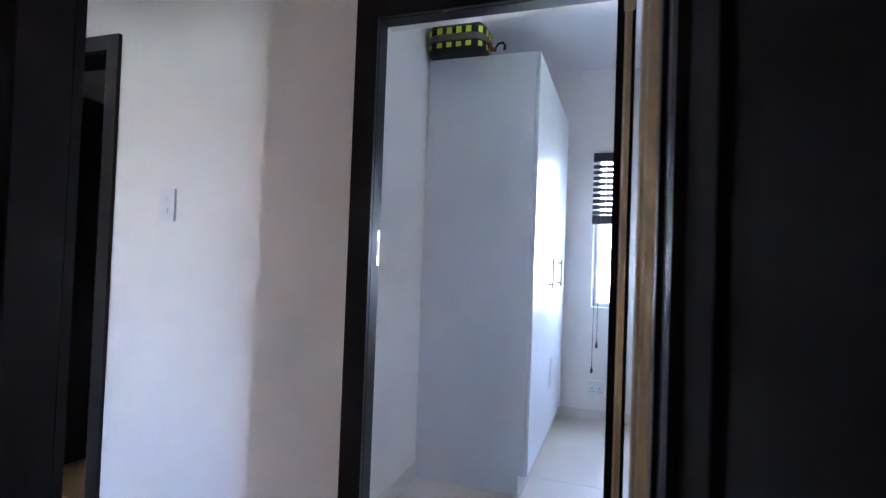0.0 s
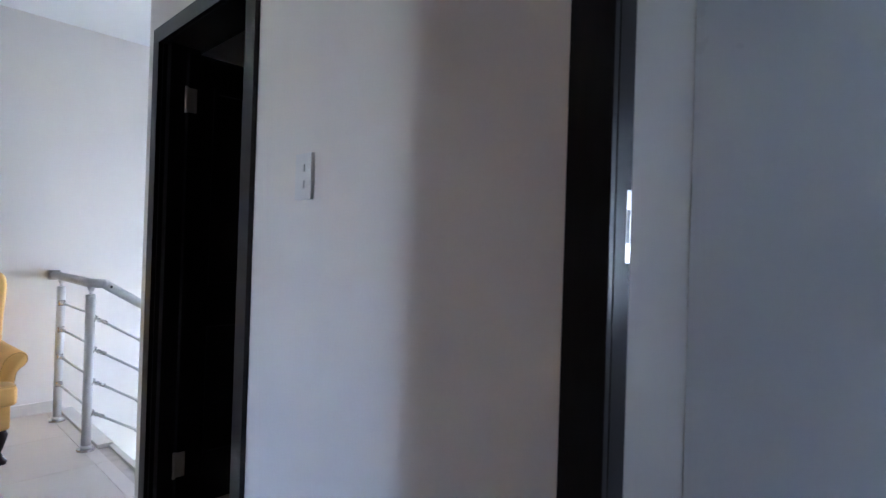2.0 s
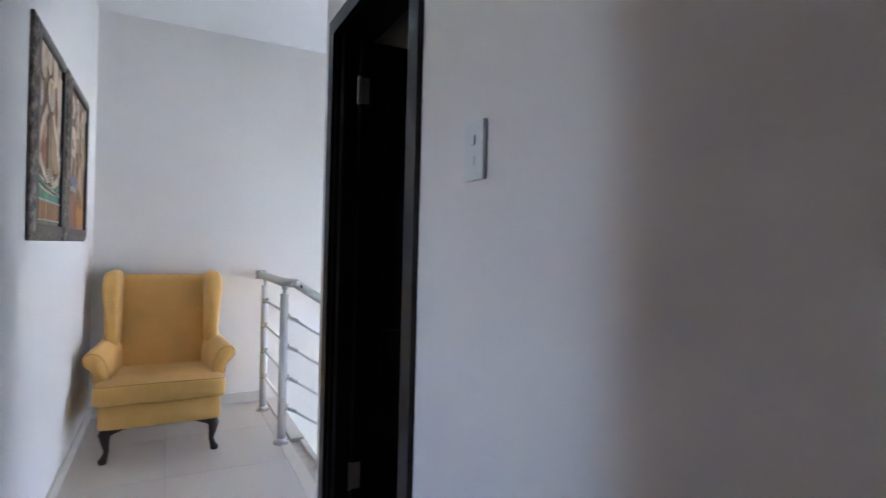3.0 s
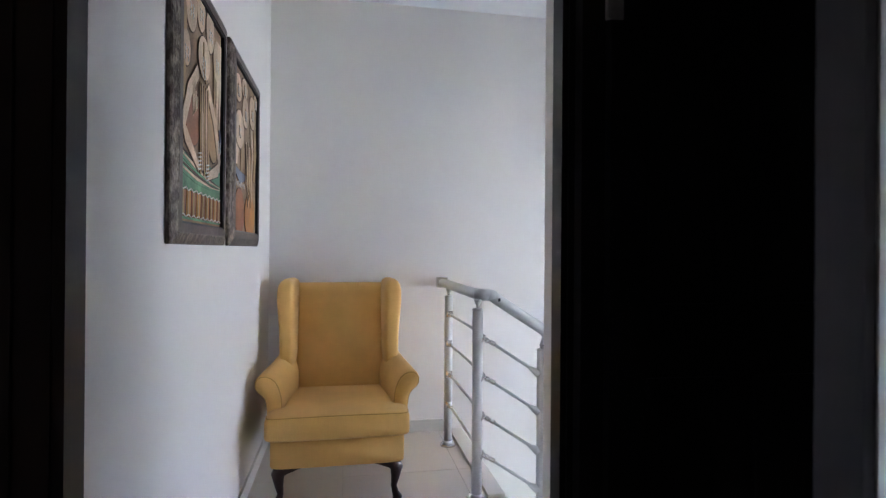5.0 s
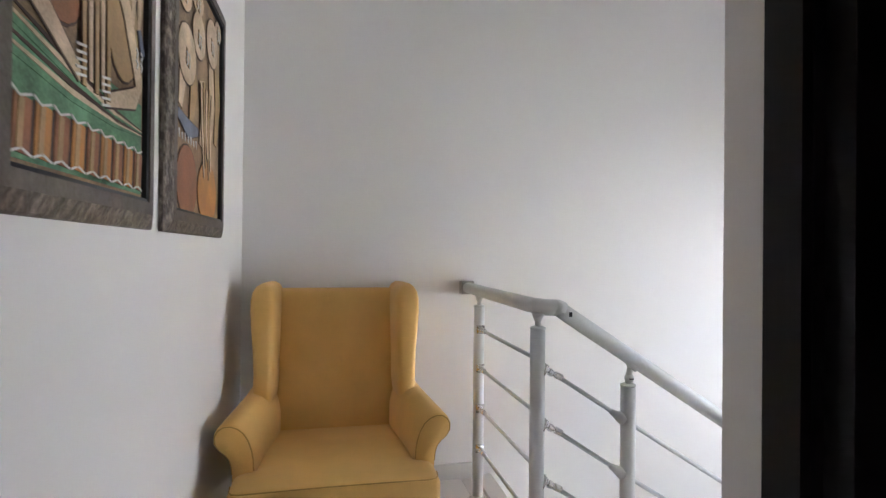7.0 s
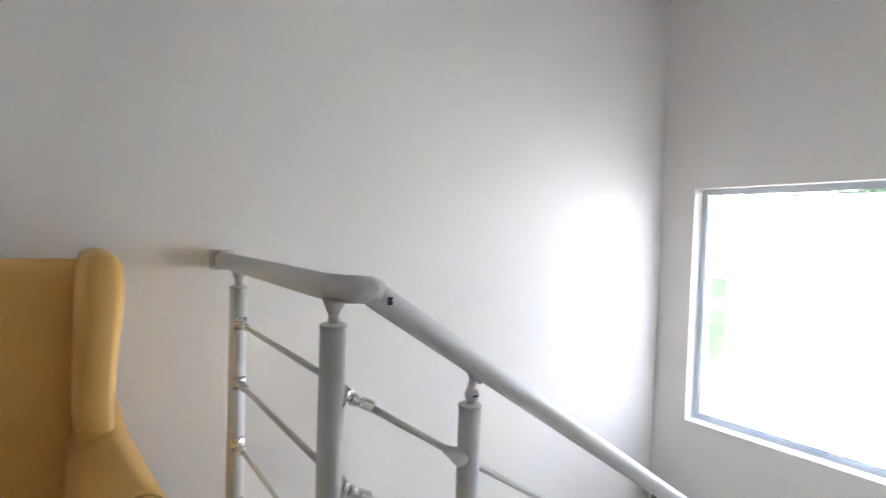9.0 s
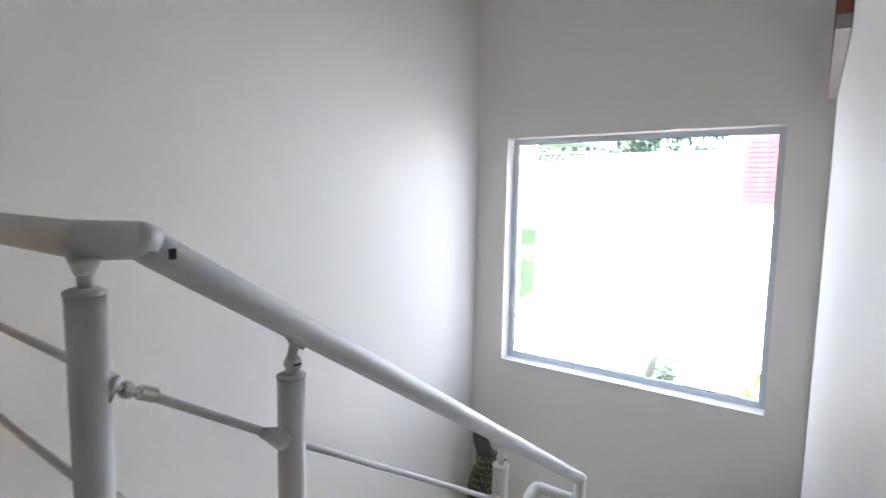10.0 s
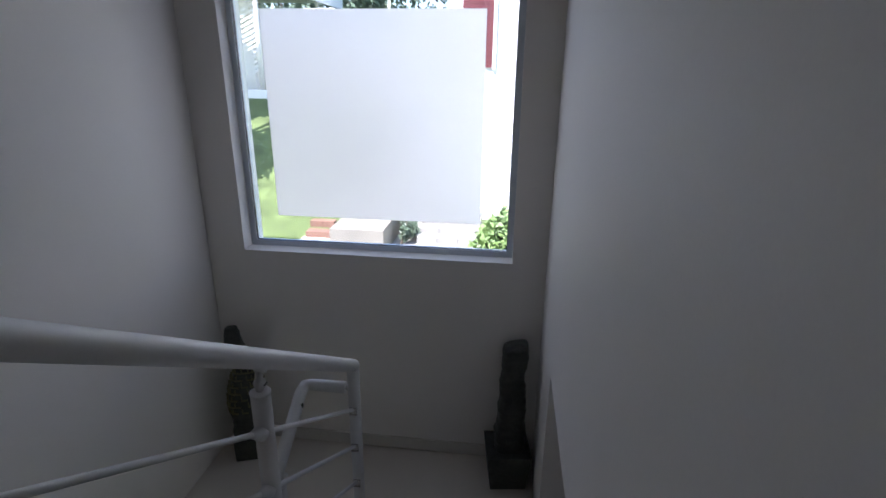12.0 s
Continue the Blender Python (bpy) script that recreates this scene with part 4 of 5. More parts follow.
ARM_FACE = ((0.262, 0.33), (0.262, 0.42), (0.264, 0.46), (0.270, 0.49), (0.280, 0.52), (0.295, 0.545), (0.315, 0.562), (0.338, 0.571), (0.360, 0.570), (0.378, 0.559),
            (0.388, 0.540), (0.387, 0.517), (0.374, 0.496), (0.354, 0.480), (0.341, 0.463), (0.334, 0.44), (0.331, 0.41), (0.331, 0.33))
for s in (-1, 1):
    # wing: a padded ear, broad at the top and narrow where it meets the arm
    secs = []
    for z, xf, xb, hw, yc in ((0.530, -0.215, -0.53, 0.030, 0.272), (0.542, -0.200, -0.535, 0.037, 0.270), (0.59, -0.196, -0.54, 0.041, 0.269), (0.65, -0.212, -0.55, 0.042, 0.270), (0.73, -0.226, -0.56, 0.044, 0.273),
                              (0.81, -0.234, -0.575, 0.048, 0.277), (0.88, -0.238, -0.585, 0.051, 0.280), (0.93, -0.250, -0.59, 0.050, 0.281), (0.962, -0.268, -0.585, 0.045, 0.281), (0.982, -0.295, -0.57, 0.034, 0.281),
                              (0.994, -0.335, -0.545, 0.016, 0.281)):
        secs.append((((xf + xb) / 2, s * (yc + 0.006), z), ((xf - xb) / 2, s * 0.008, 0), (0, s * hw, 0)))
    wing = cpart("wing", padded(secs, n=40, p=0.44), MUSTARD, smooth=True)
    cpart("piping", bar([(-0.212, s * 0.309, 0.58), (-0.229, s * 0.312, 0.65), (-0.244, s * 0.317, 0.73), (-0.253, s * 0.325, 0.81), (-0.258, s * 0.331, 0.87), (-0.271, s * 0.331, 0.93), (-0.294, s * 0.325, 0.964), (-0.35, s * 0.297, 0.992)], 0.0021, 8), PIPING, parent=wing, smooth=True)
    # rolled arm, splaying towards the front
    cy, cz = 0.300, 0.46
    rows = []
    for x, k in ((-0.50, 0), (-0.36, 0), (-0.22, 0), (-0.10, 0), (0.0, 0), (0.07, 0), (0.12, 0.0), (0.132, 0.03), (0.138, 0.10)):
        back = min(1.0, max(0.0, (0.12 - x) / 0.40))
        rows.append([(x, s * (cy + (y - cy) * (1 - k) - 0.042 * back), cz + (z - cz) * (1 - k) + (0.012 * back if z > 0.45 else 0)) for y, z in ARM_FACE])
    arm = cpart("arm", loft(bmesh.new(), rows), MUSTARD, smooth=True)
    loop = [(0.1355, s * (cy + (y - cy) * 0.955), cz + (z - cz) * 0.955) for y, z in ARM_FACE[1:-1]]
    cpart("piping", bar(loop, 0.0020, 8), PIPING, parent=arm, smooth=True)
    # legs
    fx, fy = 0.230, s * 0.258
    cpart("leg", bar([(fx - 0.035, fy - s * 0.03, 0.186), (fx - 0.016, fy - s * 0.008, 0.170), (fx + 0.006, fy + s * 0.010, 0.146), (fx + 0.003, fy + s * 0.004, 0.102), (fx - 0.002, fy - s * 0.002, 0.06),
                      (fx + 0.006, fy + s * 0.006, 0.03), (fx + 0.014, fy + s * 0.014, 0.013), (fx + 0.014, fy + s * 0.014, 0.0)],
                     [0.036, 0.037, 0.030, 0.020, 0.014, 0.016, 0.023, 0.019], 14), CHAIRWOOD, "dark polished cabriole leg", smooth=True)
    cpart("bracket", prism(bmesh.new(), [(s * 0.285, 0.178), (s * 0.15, 0.178), (s * 0.18, 0.170), (s * 0.225, 0.153), (s * 0.275, 0.138)], 'x', fx - 0.012, fx + 0.016), CHAIRWOOD, bevel=0.003)
    cpart("leg", bar([(-0.52, s * 0.24, 0.21), (-0.535, s * 0.245, 0.10), (-0.56, s * 0.25, 0.0)], [0.024, 0.019, 0.016], 10), CHAIRWOOD, "dark polished straight leg", smooth=True)

# ---- railings ----
XR = -3.675
SLOPE = 0.63


def rail_z(y):
    return 0.941 - SLOPE * (y - 1.87)


def post(parent, x, y, z0, top, rail, tilt=0.0, sub=True):
    """A tubular post with a foot flange, a cap, and a neck up to the handrail."""
    p = part("post", bar([(x, y, z0), (x, y, top)], 0.0245, 20), SILVER, parent, smooth=False)
    part("flange", bar([(x, y, z0), (x, y, z0 + 0.009), (x, y, z0 + 0.012)], [0.046, 0.046, 0.041], 24), CHROME, p)
    part("collar", bar([(x, y, z0 + 0.012), (x, y, z0 + 0.03)], 0.0275, 20), SILVER, p)
    part("cap", bar([(x, y, top), (x, y, top + 0.005), (x, y, top + 0.009)], [0.026, 0.026, 0.018], 20), SILVER, p)
    dy = 0.012 if tilt else 0
    part("neck", bar([(x, y, top + 0.008), (x, y, top + 0.03), (x, y + dy, rail - 0.028)], [0.0095, 0.0095, 0.0105], 12), SILVER, p)
    if tilt:
        part("knuckle", bar([(x, y + 0.004, top + 0.012 + k * 0.004) for k in range(8)], [0.008, 0.0125, 0.0148, 0.0158, 0.0158, 0.0148, 0.0125, 0.008], 14), SILVER, p, smooth=True)
        part("knuckle_slot", block(x + 0.0125, x + 0.0164, y - 0.004, y + 0.010, top + 0.0245, top + 0.028), DARKPLASTIC, p)
    rows = []
    wide = 1.4 if tilt else 1.0
    for t, hw2, dz in ((0.0, 0.0095 * wide, -0.046), (0.35, 0.012 * wide, -0.040), (0.7, 0.024 * wide, -0.031), (1.0, 0.038 * wide, -0.020)):
        ring = []
        for k in range(14):
            a = 2 * math.pi * k / 14
            u, v = math.cos(a) * hw2, math.sin(a) * (0.011 + 0.008 * t) * (1.15 if tilt else 1.0)
            if tilt:
                ring.append((x + v, y + dy + u, rail + dz - SLOPE * u))
            else:
                ring.append((x + u, y + v, rail + dz))
        rows.append(ring)
    part("saddle", loft(bmesh.new(), rows), SILVER, p, smooth=True)
    return p


def connector(parent, x, y, z, d):
    """A square clamp with a round socket on the side of a post, facing along d."""
    d = Vector(d).normalized()
    m = Matrix.Translation((x, y, z)) @ d.to_track_quat('X', 'Z').to_matrix().to_4x4()
    c = part("clamp", block(0.022, 0.030, -0.018, 0.018, -0.018, 0.018, m), CHROME, parent, bevel=0.003)
    prof = ((0.028, 0.0075), (0.040, 0.0075), (0.043, 0.012), (0.050, 0.0135), (0.057, 0.012), (0.060, 0.0085), (0.064, 0.0085), (0.067, 0.0115), (0.090, 0.0115), (0.094, 0.0075))
    part("socket", tube(bmesh.new(), [m @ Vector((u, 0, 0)) for u, _ in prof], [q for _, q in prof], 12), CHROME, c, "jointed steel bar socket")


rail = tagged(empty("stair_railing", XR, 1.815, 0), "silver tubular stair railing with four thin bars", "railing")
rail_inv = Matrix.Translation((-XR, -1.815, 0))
BARS = (0.765, 0.585, 0.40, 0.22)
post(rail, -4.405, 1.815, 0.0, 0.885, 0.957)
post(rail, XR - 0.036, 1.815, 0.0, 0.885, 0.957)
post(rail, XR, 2.12, -STEP_RISE, 0.695, rail_z(2.12) + 0.011, tilt=1)
post(rail, XR, 2.923, -4 * STEP_RISE, 0.185, rail_z(2.923) + 0.005, tilt=1)
end = part("end_post", bar([(XR, 3.655, Z_LAND), (XR, 3.655, rail_z(3.655) - 0.02)], 0.0245, 20), SILVER, rail)
part("flange", bar([(XR, 3.655, Z_LAND), (XR, 3.655, Z_LAND + 0.012)], 0.046, 24), CHROME, end)
h = part("handrail", bar([(X_WEST + 0.012, 1.815, 0.957), (XR - 0.10, 1.815, 0.957), (XR - 0.045, 1.822, 0.957), (XR - 0.012, 1.84, 0.957), (XR, 1.868, 0.957)], 0.026, 24), SILVER, rail, smooth=False)
part("wall_bracket", block(X_WEST + 0.001, X_WEST + 0.05, 1.783, 1.847, 0.925, 0.989), CHROME, h, "square steel wall bracket", bevel=0.005)
part("elbow_joint", bar([(XR - 0.06, 1.818, 0.957), (XR - 0.02, 1.834, 0.957), (XR, 1.868, 0.957), (XR, 1.885, 0.949)], 0.0268, 24), SILVER, h)
part("joint_gap", block(XR + 0.016, XR + 0.0280, 1.895, 1.905, 0.930, 0.945), DARKPLASTIC, h, "dark gap of the swivel joint")
h2 = part("handrail", bar([(XR, 1.868, 0.957), (XR, 1.895, rail_z(1.895) + 0.013), (XR, 3.64, rail_z(3.64)), (XR, 3.668, rail_z(3.668) + 0.002)], [0.026, 0.026, 0.026, 0.024], 24), SILVER, rail)
for z in (0.785, 0.61, 0.43, 0.25):
    part("bar", bar([(-4.385, 1.815, z), (XR - 0.05, 1.815, z)], 0.0072, 12), SILVER, rail)
    connector(rail, -4.405, 1.815, z, (1, 0, 0))
for z in BARS:
    pts = [(XR - 0.032, 1.85, z - 0.014), (XR, 2.12, z - SLOPE * 0.30), (XR, 2.923, z - SLOPE * 1.103), (XR, 3.64, z - SLOPE * 1.82)]
    part("bar", bar(pts, 0.0072, 12), SILVER, rail)
    connector(rail, XR - 0.036, 1.815, z, (0.11, 1, -0.5))
    for yy in (2.12, 2.923):
        zz = z - SLOPE * (yy - 1.82)
        part("clamp", bar([(XR, yy - q, zz + SLOPE * q) for q in (0.062, 0.050, 0.034, 0.018)], [0.009, 0.0115, 0.017, 0.021], 14), SILVER, rail, "tapered bar clamp", smooth=True)
    part("clamp", block(XR - 0.015, XR + 0.015, 3.622, 3.632, z - SLOPE * 1.82 - 0.016, z - SLOPE * 1.82 + 0.016), CHROME, rail, bevel=0.003)
for o in rail.children:
    o.matrix_parent_inverse = rail_inv

low = tagged(empty("stair_railing", -3.885, 3.5, Z_LAND), "silver tubular railing of the lower stair flight", "railing")
low_inv = Matrix.Translation((3.885, -3.5, -Z_LAND))
XL = -3.885


def low_z(y):
    return -0.315 - SLOPE * (3.60 - y)


lh = part("handrail", bar([(XR - 0.035, 3.66, -0.292), (XL + 0.03, 3.66, -0.292), (XL + 0.006, 3.652, -0.294), (XL, 3.62, -0.304), (XL, 3.60, -0.315), (XL, 1.75, low_z(1.75))], 0.024, 20), SILVER, low)
part("stub", bar([(XR - 0.036, 3.66, -0.292), (XR - 0.02, 3.66, -0.30)], 0.008, 10), CHROME, lh)
part("joint_gap", block(XL + 0.010, XL + 0.0255, 3.563, 3.575, -0.338, -0.322), DARKPLASTIC, lh, "dark gap of the swivel joint")
for y, k in ((3.36, 1), (2.62, 4), (1.88, 7)):
    post(low, XL, y, Z_LAND - STEP_RISE * k, low_z(y) - 0.075, low_z(y))
for z in (0.20, 0.38, 0.56, 0.74):
    part("bar", bar([(XL, 3.36, low_z(3.36) - z), (XL, 1.88, low_z(1.88) - z)], 0.0072, 10), SILVER, low)
    part("clamp", block(XL - 0.015, XL + 0.015, 3.38, 3.39, low_z(3.36) - z - 0.016, low_z(3.36) - z + 0.016), CHROME, low, bevel=0.003)
for o in low.children:
    o.matrix_parent_inverse = low_inv

# ---- carved figures on the landing ----


def carving(name, x, y, height, turn, label, seed, spec, base, scales=None):
    """A carved upright stone piece: one mesh of a block base, a ridged body and, if asked, rows of scales."""
    bm = bmesh.new()
    rings = []
    n = 32

    def section(t):
        k = t * (len(spec) - 1)
        j = min(int(k), len(spec) - 2)
        f = k - j
        return [spec[j][q] * (1 - f) + spec[j + 1][q] * f for q in range(4)]

    z0 = base[2]
    for i in range(56):
        t = i / 55
        rx, ry, ox, tip = section(t)
        ring = []
        for q in range(n):
            a = 2 * math.pi * q / n
            bumpy = 1 + 0.09 * noise.noise(Vector((math.cos(a) * 2 + seed, math.sin(a) * 2, t * 11))) + 0.025 * math.sin(t * 80 + 2 * math.sin(a))
            ca, sa = math.cos(a), math.sin(a)
            ring.append((ox + rx * bumpy * math.copysign(abs(ca) ** 0.6, ca), ry * bumpy * math.copysign(abs(sa) ** 0.6, sa), z0 - 0.01 + t * (height - z0) + tip * ca))
        rings.append(ring)
    loft(bm, rings)
    b0, b1, bz = base
    lo = [(-b0, -b0, 0), (b0, -b0, 0), (b0, b0, 0), (-b0, b0, 0)]
    loft(bm, [lo, [(p[0] * b1 / b0, p[1] * b1 / b0, bz) for p in lo]])
    plain = len(bm.faces)
    if scales:
        t0, t1, nr, around = scales
        for r_ in range(nr):
            t = t0 + (t1 - t0) * r_ / (nr - 1)
            rx, ry, ox, tip = section(t)
            z = z0 - 0.01 + t * (height - z0)
            for q in range(around):
                a = 2 * math.pi * (q + 0.5 * (r_ % 2)) / around
                ca, sa = math.cos(a), math.sin(a)
                p = (ox + rx * 1.02 * math.copysign(abs(ca) ** 0.6, ca), ry * 1.02 * math.copysign(abs(sa) ** 0.6, sa), z)
                m = pose(p[0], p[1], p[2], 0, 0, math.degrees(a) + 90)
                box(bm, -0.015, 0.015, -0.006, 0.004, -0.0035, 0.0035, m)
                box(bm, -0.0175, -0.0125, -0.006, 0.004, -0.0035, (t1 - t0) * (height - z0) / nr * 0.8, m)
    ob = link(name, bm, STONE)
    ob.data.materials.append(STONELINE)
    for f in ob.data.polygons:
        f.use_smooth = f.index < plain - 6
        f.material_index = 1 if f.index >= plain else 0
    ob.matrix_world = pose(x, y, Z_LAND, 0, 0, turn)
    return tagged(ob, label, "carving", group="carvings on the landing")


carving("stone_carving", -3.03, 4.205, 0.815, 8, "dark carved stone piece with a flat tilted top on the landing", 3,
        [(0.078, 0.075, 0.008, 0), (0.076, 0.075, 0.010, 0), (0.078, 0.075, 0.008, 0), (0.072, 0.072, 0.010, 0), (0.066, 0.07, 0.012, 0), (0.070, 0.07, 0.010, 0), (0.064, 0.068, 0.014, 0), (0.066, 0.064, 0.010, 0),
         (0.062, 0.062, 0.006, 0), (0.054, 0.056, 0.008, 0.004), (0.062, 0.06, 0.012, 0.008), (0.063, 0.06, 0.014, 0.012), (0.060, 0.055, 0.014, 0.016)], (0.092, 0.114, 0.21))
carving("stone_carving", -4.475, 4.215, 0.80, 20, "dark carved stone piece with pale scaly ridges on the landing", 8,
        [(0.085, 0.08, 0, 0), (0.088, 0.08, 0, 0), (0.084, 0.08, 0, 0), (0.082, 0.08, 0, 0), (0.086, 0.082, 0, 0), (0.090, 0.082, 0, 0), (0.090, 0.08, 0.004, 0), (0.084, 0.076, 0.008, 0), (0.072, 0.068, 0.012, 0),
         (0.058, 0.06, 0.016, 0), (0.052, 0.055, 0.012, 0), (0.046, 0.05, -0.01, 0), (0.043, 0.045, -0.028, 0.004), (0.041, 0.043, -0.034, 0.004), (0.030, 0.032, -0.036, 0.002)], (0.082, 0.084, 0.12), (0.30, 0.70, 8, 16))

# ---- outdoors ----
ZG = -3.05
rngo = random.Random(11)
tagged(link("ground", block(-400, 400, 4.9, 600, ZG - 0.5, ZG), GRASS), "mown green lawn sloping away from the house", "lawn", kind="structure")
tagged(link("ground_near", block(-60, 60, -60, 4.9, ZG - 0.52, ZG - 0.02), GRASS), "lawn round the house", "lawn", kind="structure")
# lawn blades near the view
verts, faces = [], []
for _ in range(9000):
    x, y = rngo.uniform(-9.5, -7.0), rngo.uniform(10.5, 13.5)
    a, hgt = rngo.uniform(0, math.pi), rngo.uniform(0.04, 0.1)
    dx, dy = math.cos(a) * 0.012, math.sin(a) * 0.012
    i = len(verts)
    verts += [(x - dx, y - dy, ZG), (x + dx, y + dy, ZG), (x + rngo.uniform(-0.04, 0.04), y + rngo.uniform(-0.04, 0.04), ZG + hgt)]
    faces.append((i, i + 1, i + 2))
me = bpy.data.meshes.new("grass")
me.from_pydata(verts, [], faces)
me.materials.append(GRASSBLADE)
tagged(new("grass", me), "short green grass blades on the lawn", "grass", kind="stuff")

bank = prism(bmesh.new(), [(13.6, ZG - 0.02), (14.6, -2.45), (16.2, -1.1), (17.6, -0.02), (40, 0.0), (40, ZG - 0.3), (13.6, ZG - 0.3)], 'x', -40, -7.15)
tagged(link("ground_bank", bank, GRASS), "grassy bank rising to the upper lawn", "lawn", kind="structure")
tagged(link("kerb", block(-40, -8.4, 17.6, 17.85, -0.05, 0.22), WHITEWALL, bevel=0.02), "white kerb along the top of the bank", "kerb", kind="structure")
path = tagged(link("pavement", block(-8.0, -3.6, 9.5, 15.4, ZG, ZG + 0.03), GROUT), "pale concrete paving below the window", "paving", kind="structure")
for i in range(7):
    for j in range(9):
        if i < 2 and j > 4:
            continue
        x, y = -7.98 + i * 0.625, 9.52 + j * 0.65
        s = part("paving_slab", block(x, x + 0.605, y, y + 0.63, ZG + 0.03, ZG + 0.055), CONCRETE, path, bevel=0.006, segments=1)
steps = tagged(empty("garden_steps", -7.6, 13.6, ZG), "low brick garden steps beside the lawn", "steps", kind="structure")
for k in range(3):
    for c in range(2):
        part("brick_block", block(-0.32 + c * 0.31, -0.32 + c * 0.31 + 0.3, k * 0.34, k * 0.34 + 0.36, 0.03, 0.17 * (k + 1)), BRICK, steps, bevel=0.008, segments=1)
pale = tagged(empty("stone_steps", -4.43, 13.0, ZG), "pale stone garden steps beside a low wall", "steps", kind="structure")
for k in range(5):
    for c in range(3):
        part("slab", block(-0.70 + c * 0.48, -0.70 + c * 0.48 + 0.472, k * 0.36, k * 0.36 + 0.37, 0.05, 0.12 * (k + 1)), CONCRETE, pale, bevel=0.012, segments=1)
tagged(link("garden_wall", block(-6.92, -5.72, 12.5, 15.2, ZG, ZG + 0.62), BEIGESTONE, bevel=0.02), "low broad beige garden wall between the steps", "garden wall", kind="structure")

house = tagged(empty("neighbour_house", -2.0, 16.0, ZG), "white plastered house with a red louvred door", "house")
hinv = Matrix.Translation((2.0, -16.0, -ZG))
hp = [part("wall", block(-4.78, 6, 16.0, 22, ZG, 5.6), WHITEWALL, house),
      part("roof", block(-5.1, 6.3, 15.7, 22.3, 5.6, 5.85), ROOFGREY, house)]
rd = part("door", block(-4.40, -3.63, 15.95, 15.995, 0.94, 2.62), REDPAINT, house, "red louvred door")
for k in range(13):
    part("louvre", block(-4.29, -3.74, 15.942, 15.951, 1.04 + k * 0.115, 1.125 + k * 0.115), REDPAINT, rd)
hp += [rd, part("door_frame", block(-3.63, -3.55, 15.93, 15.995, 0.90, 2.70), WHITEWALL, house)]
for o in hp:
    o.matrix_parent_inverse = hinv

port = tagged(empty("carport", -10.5, 18, ZG), "white carport with slender posts and a flat roof", "carport")
pinv = Matrix.Translation((10.5, -18, -ZG))
cp = [part("roof", block(-20, -10.6, 18.5, 26, 3.5, 3.62), WHITEWALL, port), part("fascia", block(-20, -10.58, 18.44, 18.5, 3.22, 3.66), WHITEWALL, port), part("fascia", block(-10.6, -10.54, 18.44, 26, 3.22, 3.66), WHITEWALL, port),
      part("back_wall", block(-20, -12.4, 21.0, 21.3, 0, 3.4), WHITEWALL, port)]
for x, y in ((-11.05, 18.7), (-12.1, 18.7), (-14.6, 18.7), (-10.8, 23.5)):
    cp.append(part("post", block(x - 0.05, x + 0.05, y - 0.05, y + 0.05, 0, 3.5), WHITEWALL, port, bevel=0.008))
for o in cp:
    o.matrix_parent_inverse = pinv
fence = tagged(empty("slat_fence", -11.5, 18.9, 0), "white horizontal slat screen beside the carport", "fence")
finv = Matrix.Translation((11.5, -18.9, 0))
for k in range(15):
    o = part("slat", block(-0.46, 0.46, 18.85, 18.88, -0.032, 0.032, pose(-11.55, 0, 0.62 + k * 0.15, 0, -26, 0)), WHITEWALL, fence)
    o.matrix_parent_inverse = finv
for x in (-12.0, -11.1):
    o = part("post", block(x - 0.04, x + 0.04, 18.82, 18.9, 0, 2.8), WHITEWALL, fence)
    o.matrix_parent_inverse = finv
lattice = tagged(empty("lattice_screen", -9.0, 20.5, 0), "white-railed screen with dark diagonal laths on the lawn", "fence")
linv = Matrix.Translation((9.0, -20.5, 0))
for k in range(11):
    o = part("lath", bar([(-11.85 + k * 0.24, 20.5, 2.42), (-11.65 + k * 0.24, 20.5, 2.70)], 0.02, 6), SHADE_DARK, lattice)
    o.matrix_parent_inverse = linv
for z in (2.39, 2.73):
    o = part("rail", block(-11.95, -9.2, 20.47, 20.53, z - 0.03, z + 0.03), WHITEWALL, lattice)
    o.matrix_parent_inverse = linv
for x in (-11.95, -10.6, -9.2):
    o = part("post", block(x - 0.05, x + 0.05, 20.45, 20.55, -0.1, 2.76), WHITEWALL, lattice)
    o.matrix_parent_inverse = linv
tagged(link("boundary_wall", block(-30, -4.9, 24.0, 24.25, ZG, 2.95), WHITEWALL), "long white boundary wall behind the lawn", "boundary wall", kind="structure")
tagged(link("flag_pole", bar([(-7.6, 22, ZG), (-7.6, 22, 6.0)], 0.05, 10), WHITEWALL), "thin white pole in front of the trees", "pole")


def leaf_cloud(rng, centres, n, size):
    """Many small leaf quads scattered over uneven clumps."""
    vs, fs = [], []
    for _ in range(n):
        c = rng.choice(centres)
        while True:
            p = Vector((rng.uniform(-1, 1), rng.uniform(-1, 1), rng.uniform(-1, 1)))
            if 0.25 < p.length < 1:
                break
        p = Vector(c[:3]) + p * c[3] * rng.uniform(0.7, 1.05)
        u = Vector((rng.uniform(-1, 1), rng.uniform(-1, 1), rng.uniform(-1, 1))).normalized()
        v = u.orthogonal().normalized()
        s = size * rng.uniform(0.6, 1.3)
        i = len(vs)
        vs += [p - u * s, p + v * s * 0.4, p + u * s, p - v * s * 0.4]
        fs.append((i, i + 1, i + 2, i + 3))
    m = bpy.data.meshes.new("crown")
    m.from_pydata(vs, [], fs)
    return m


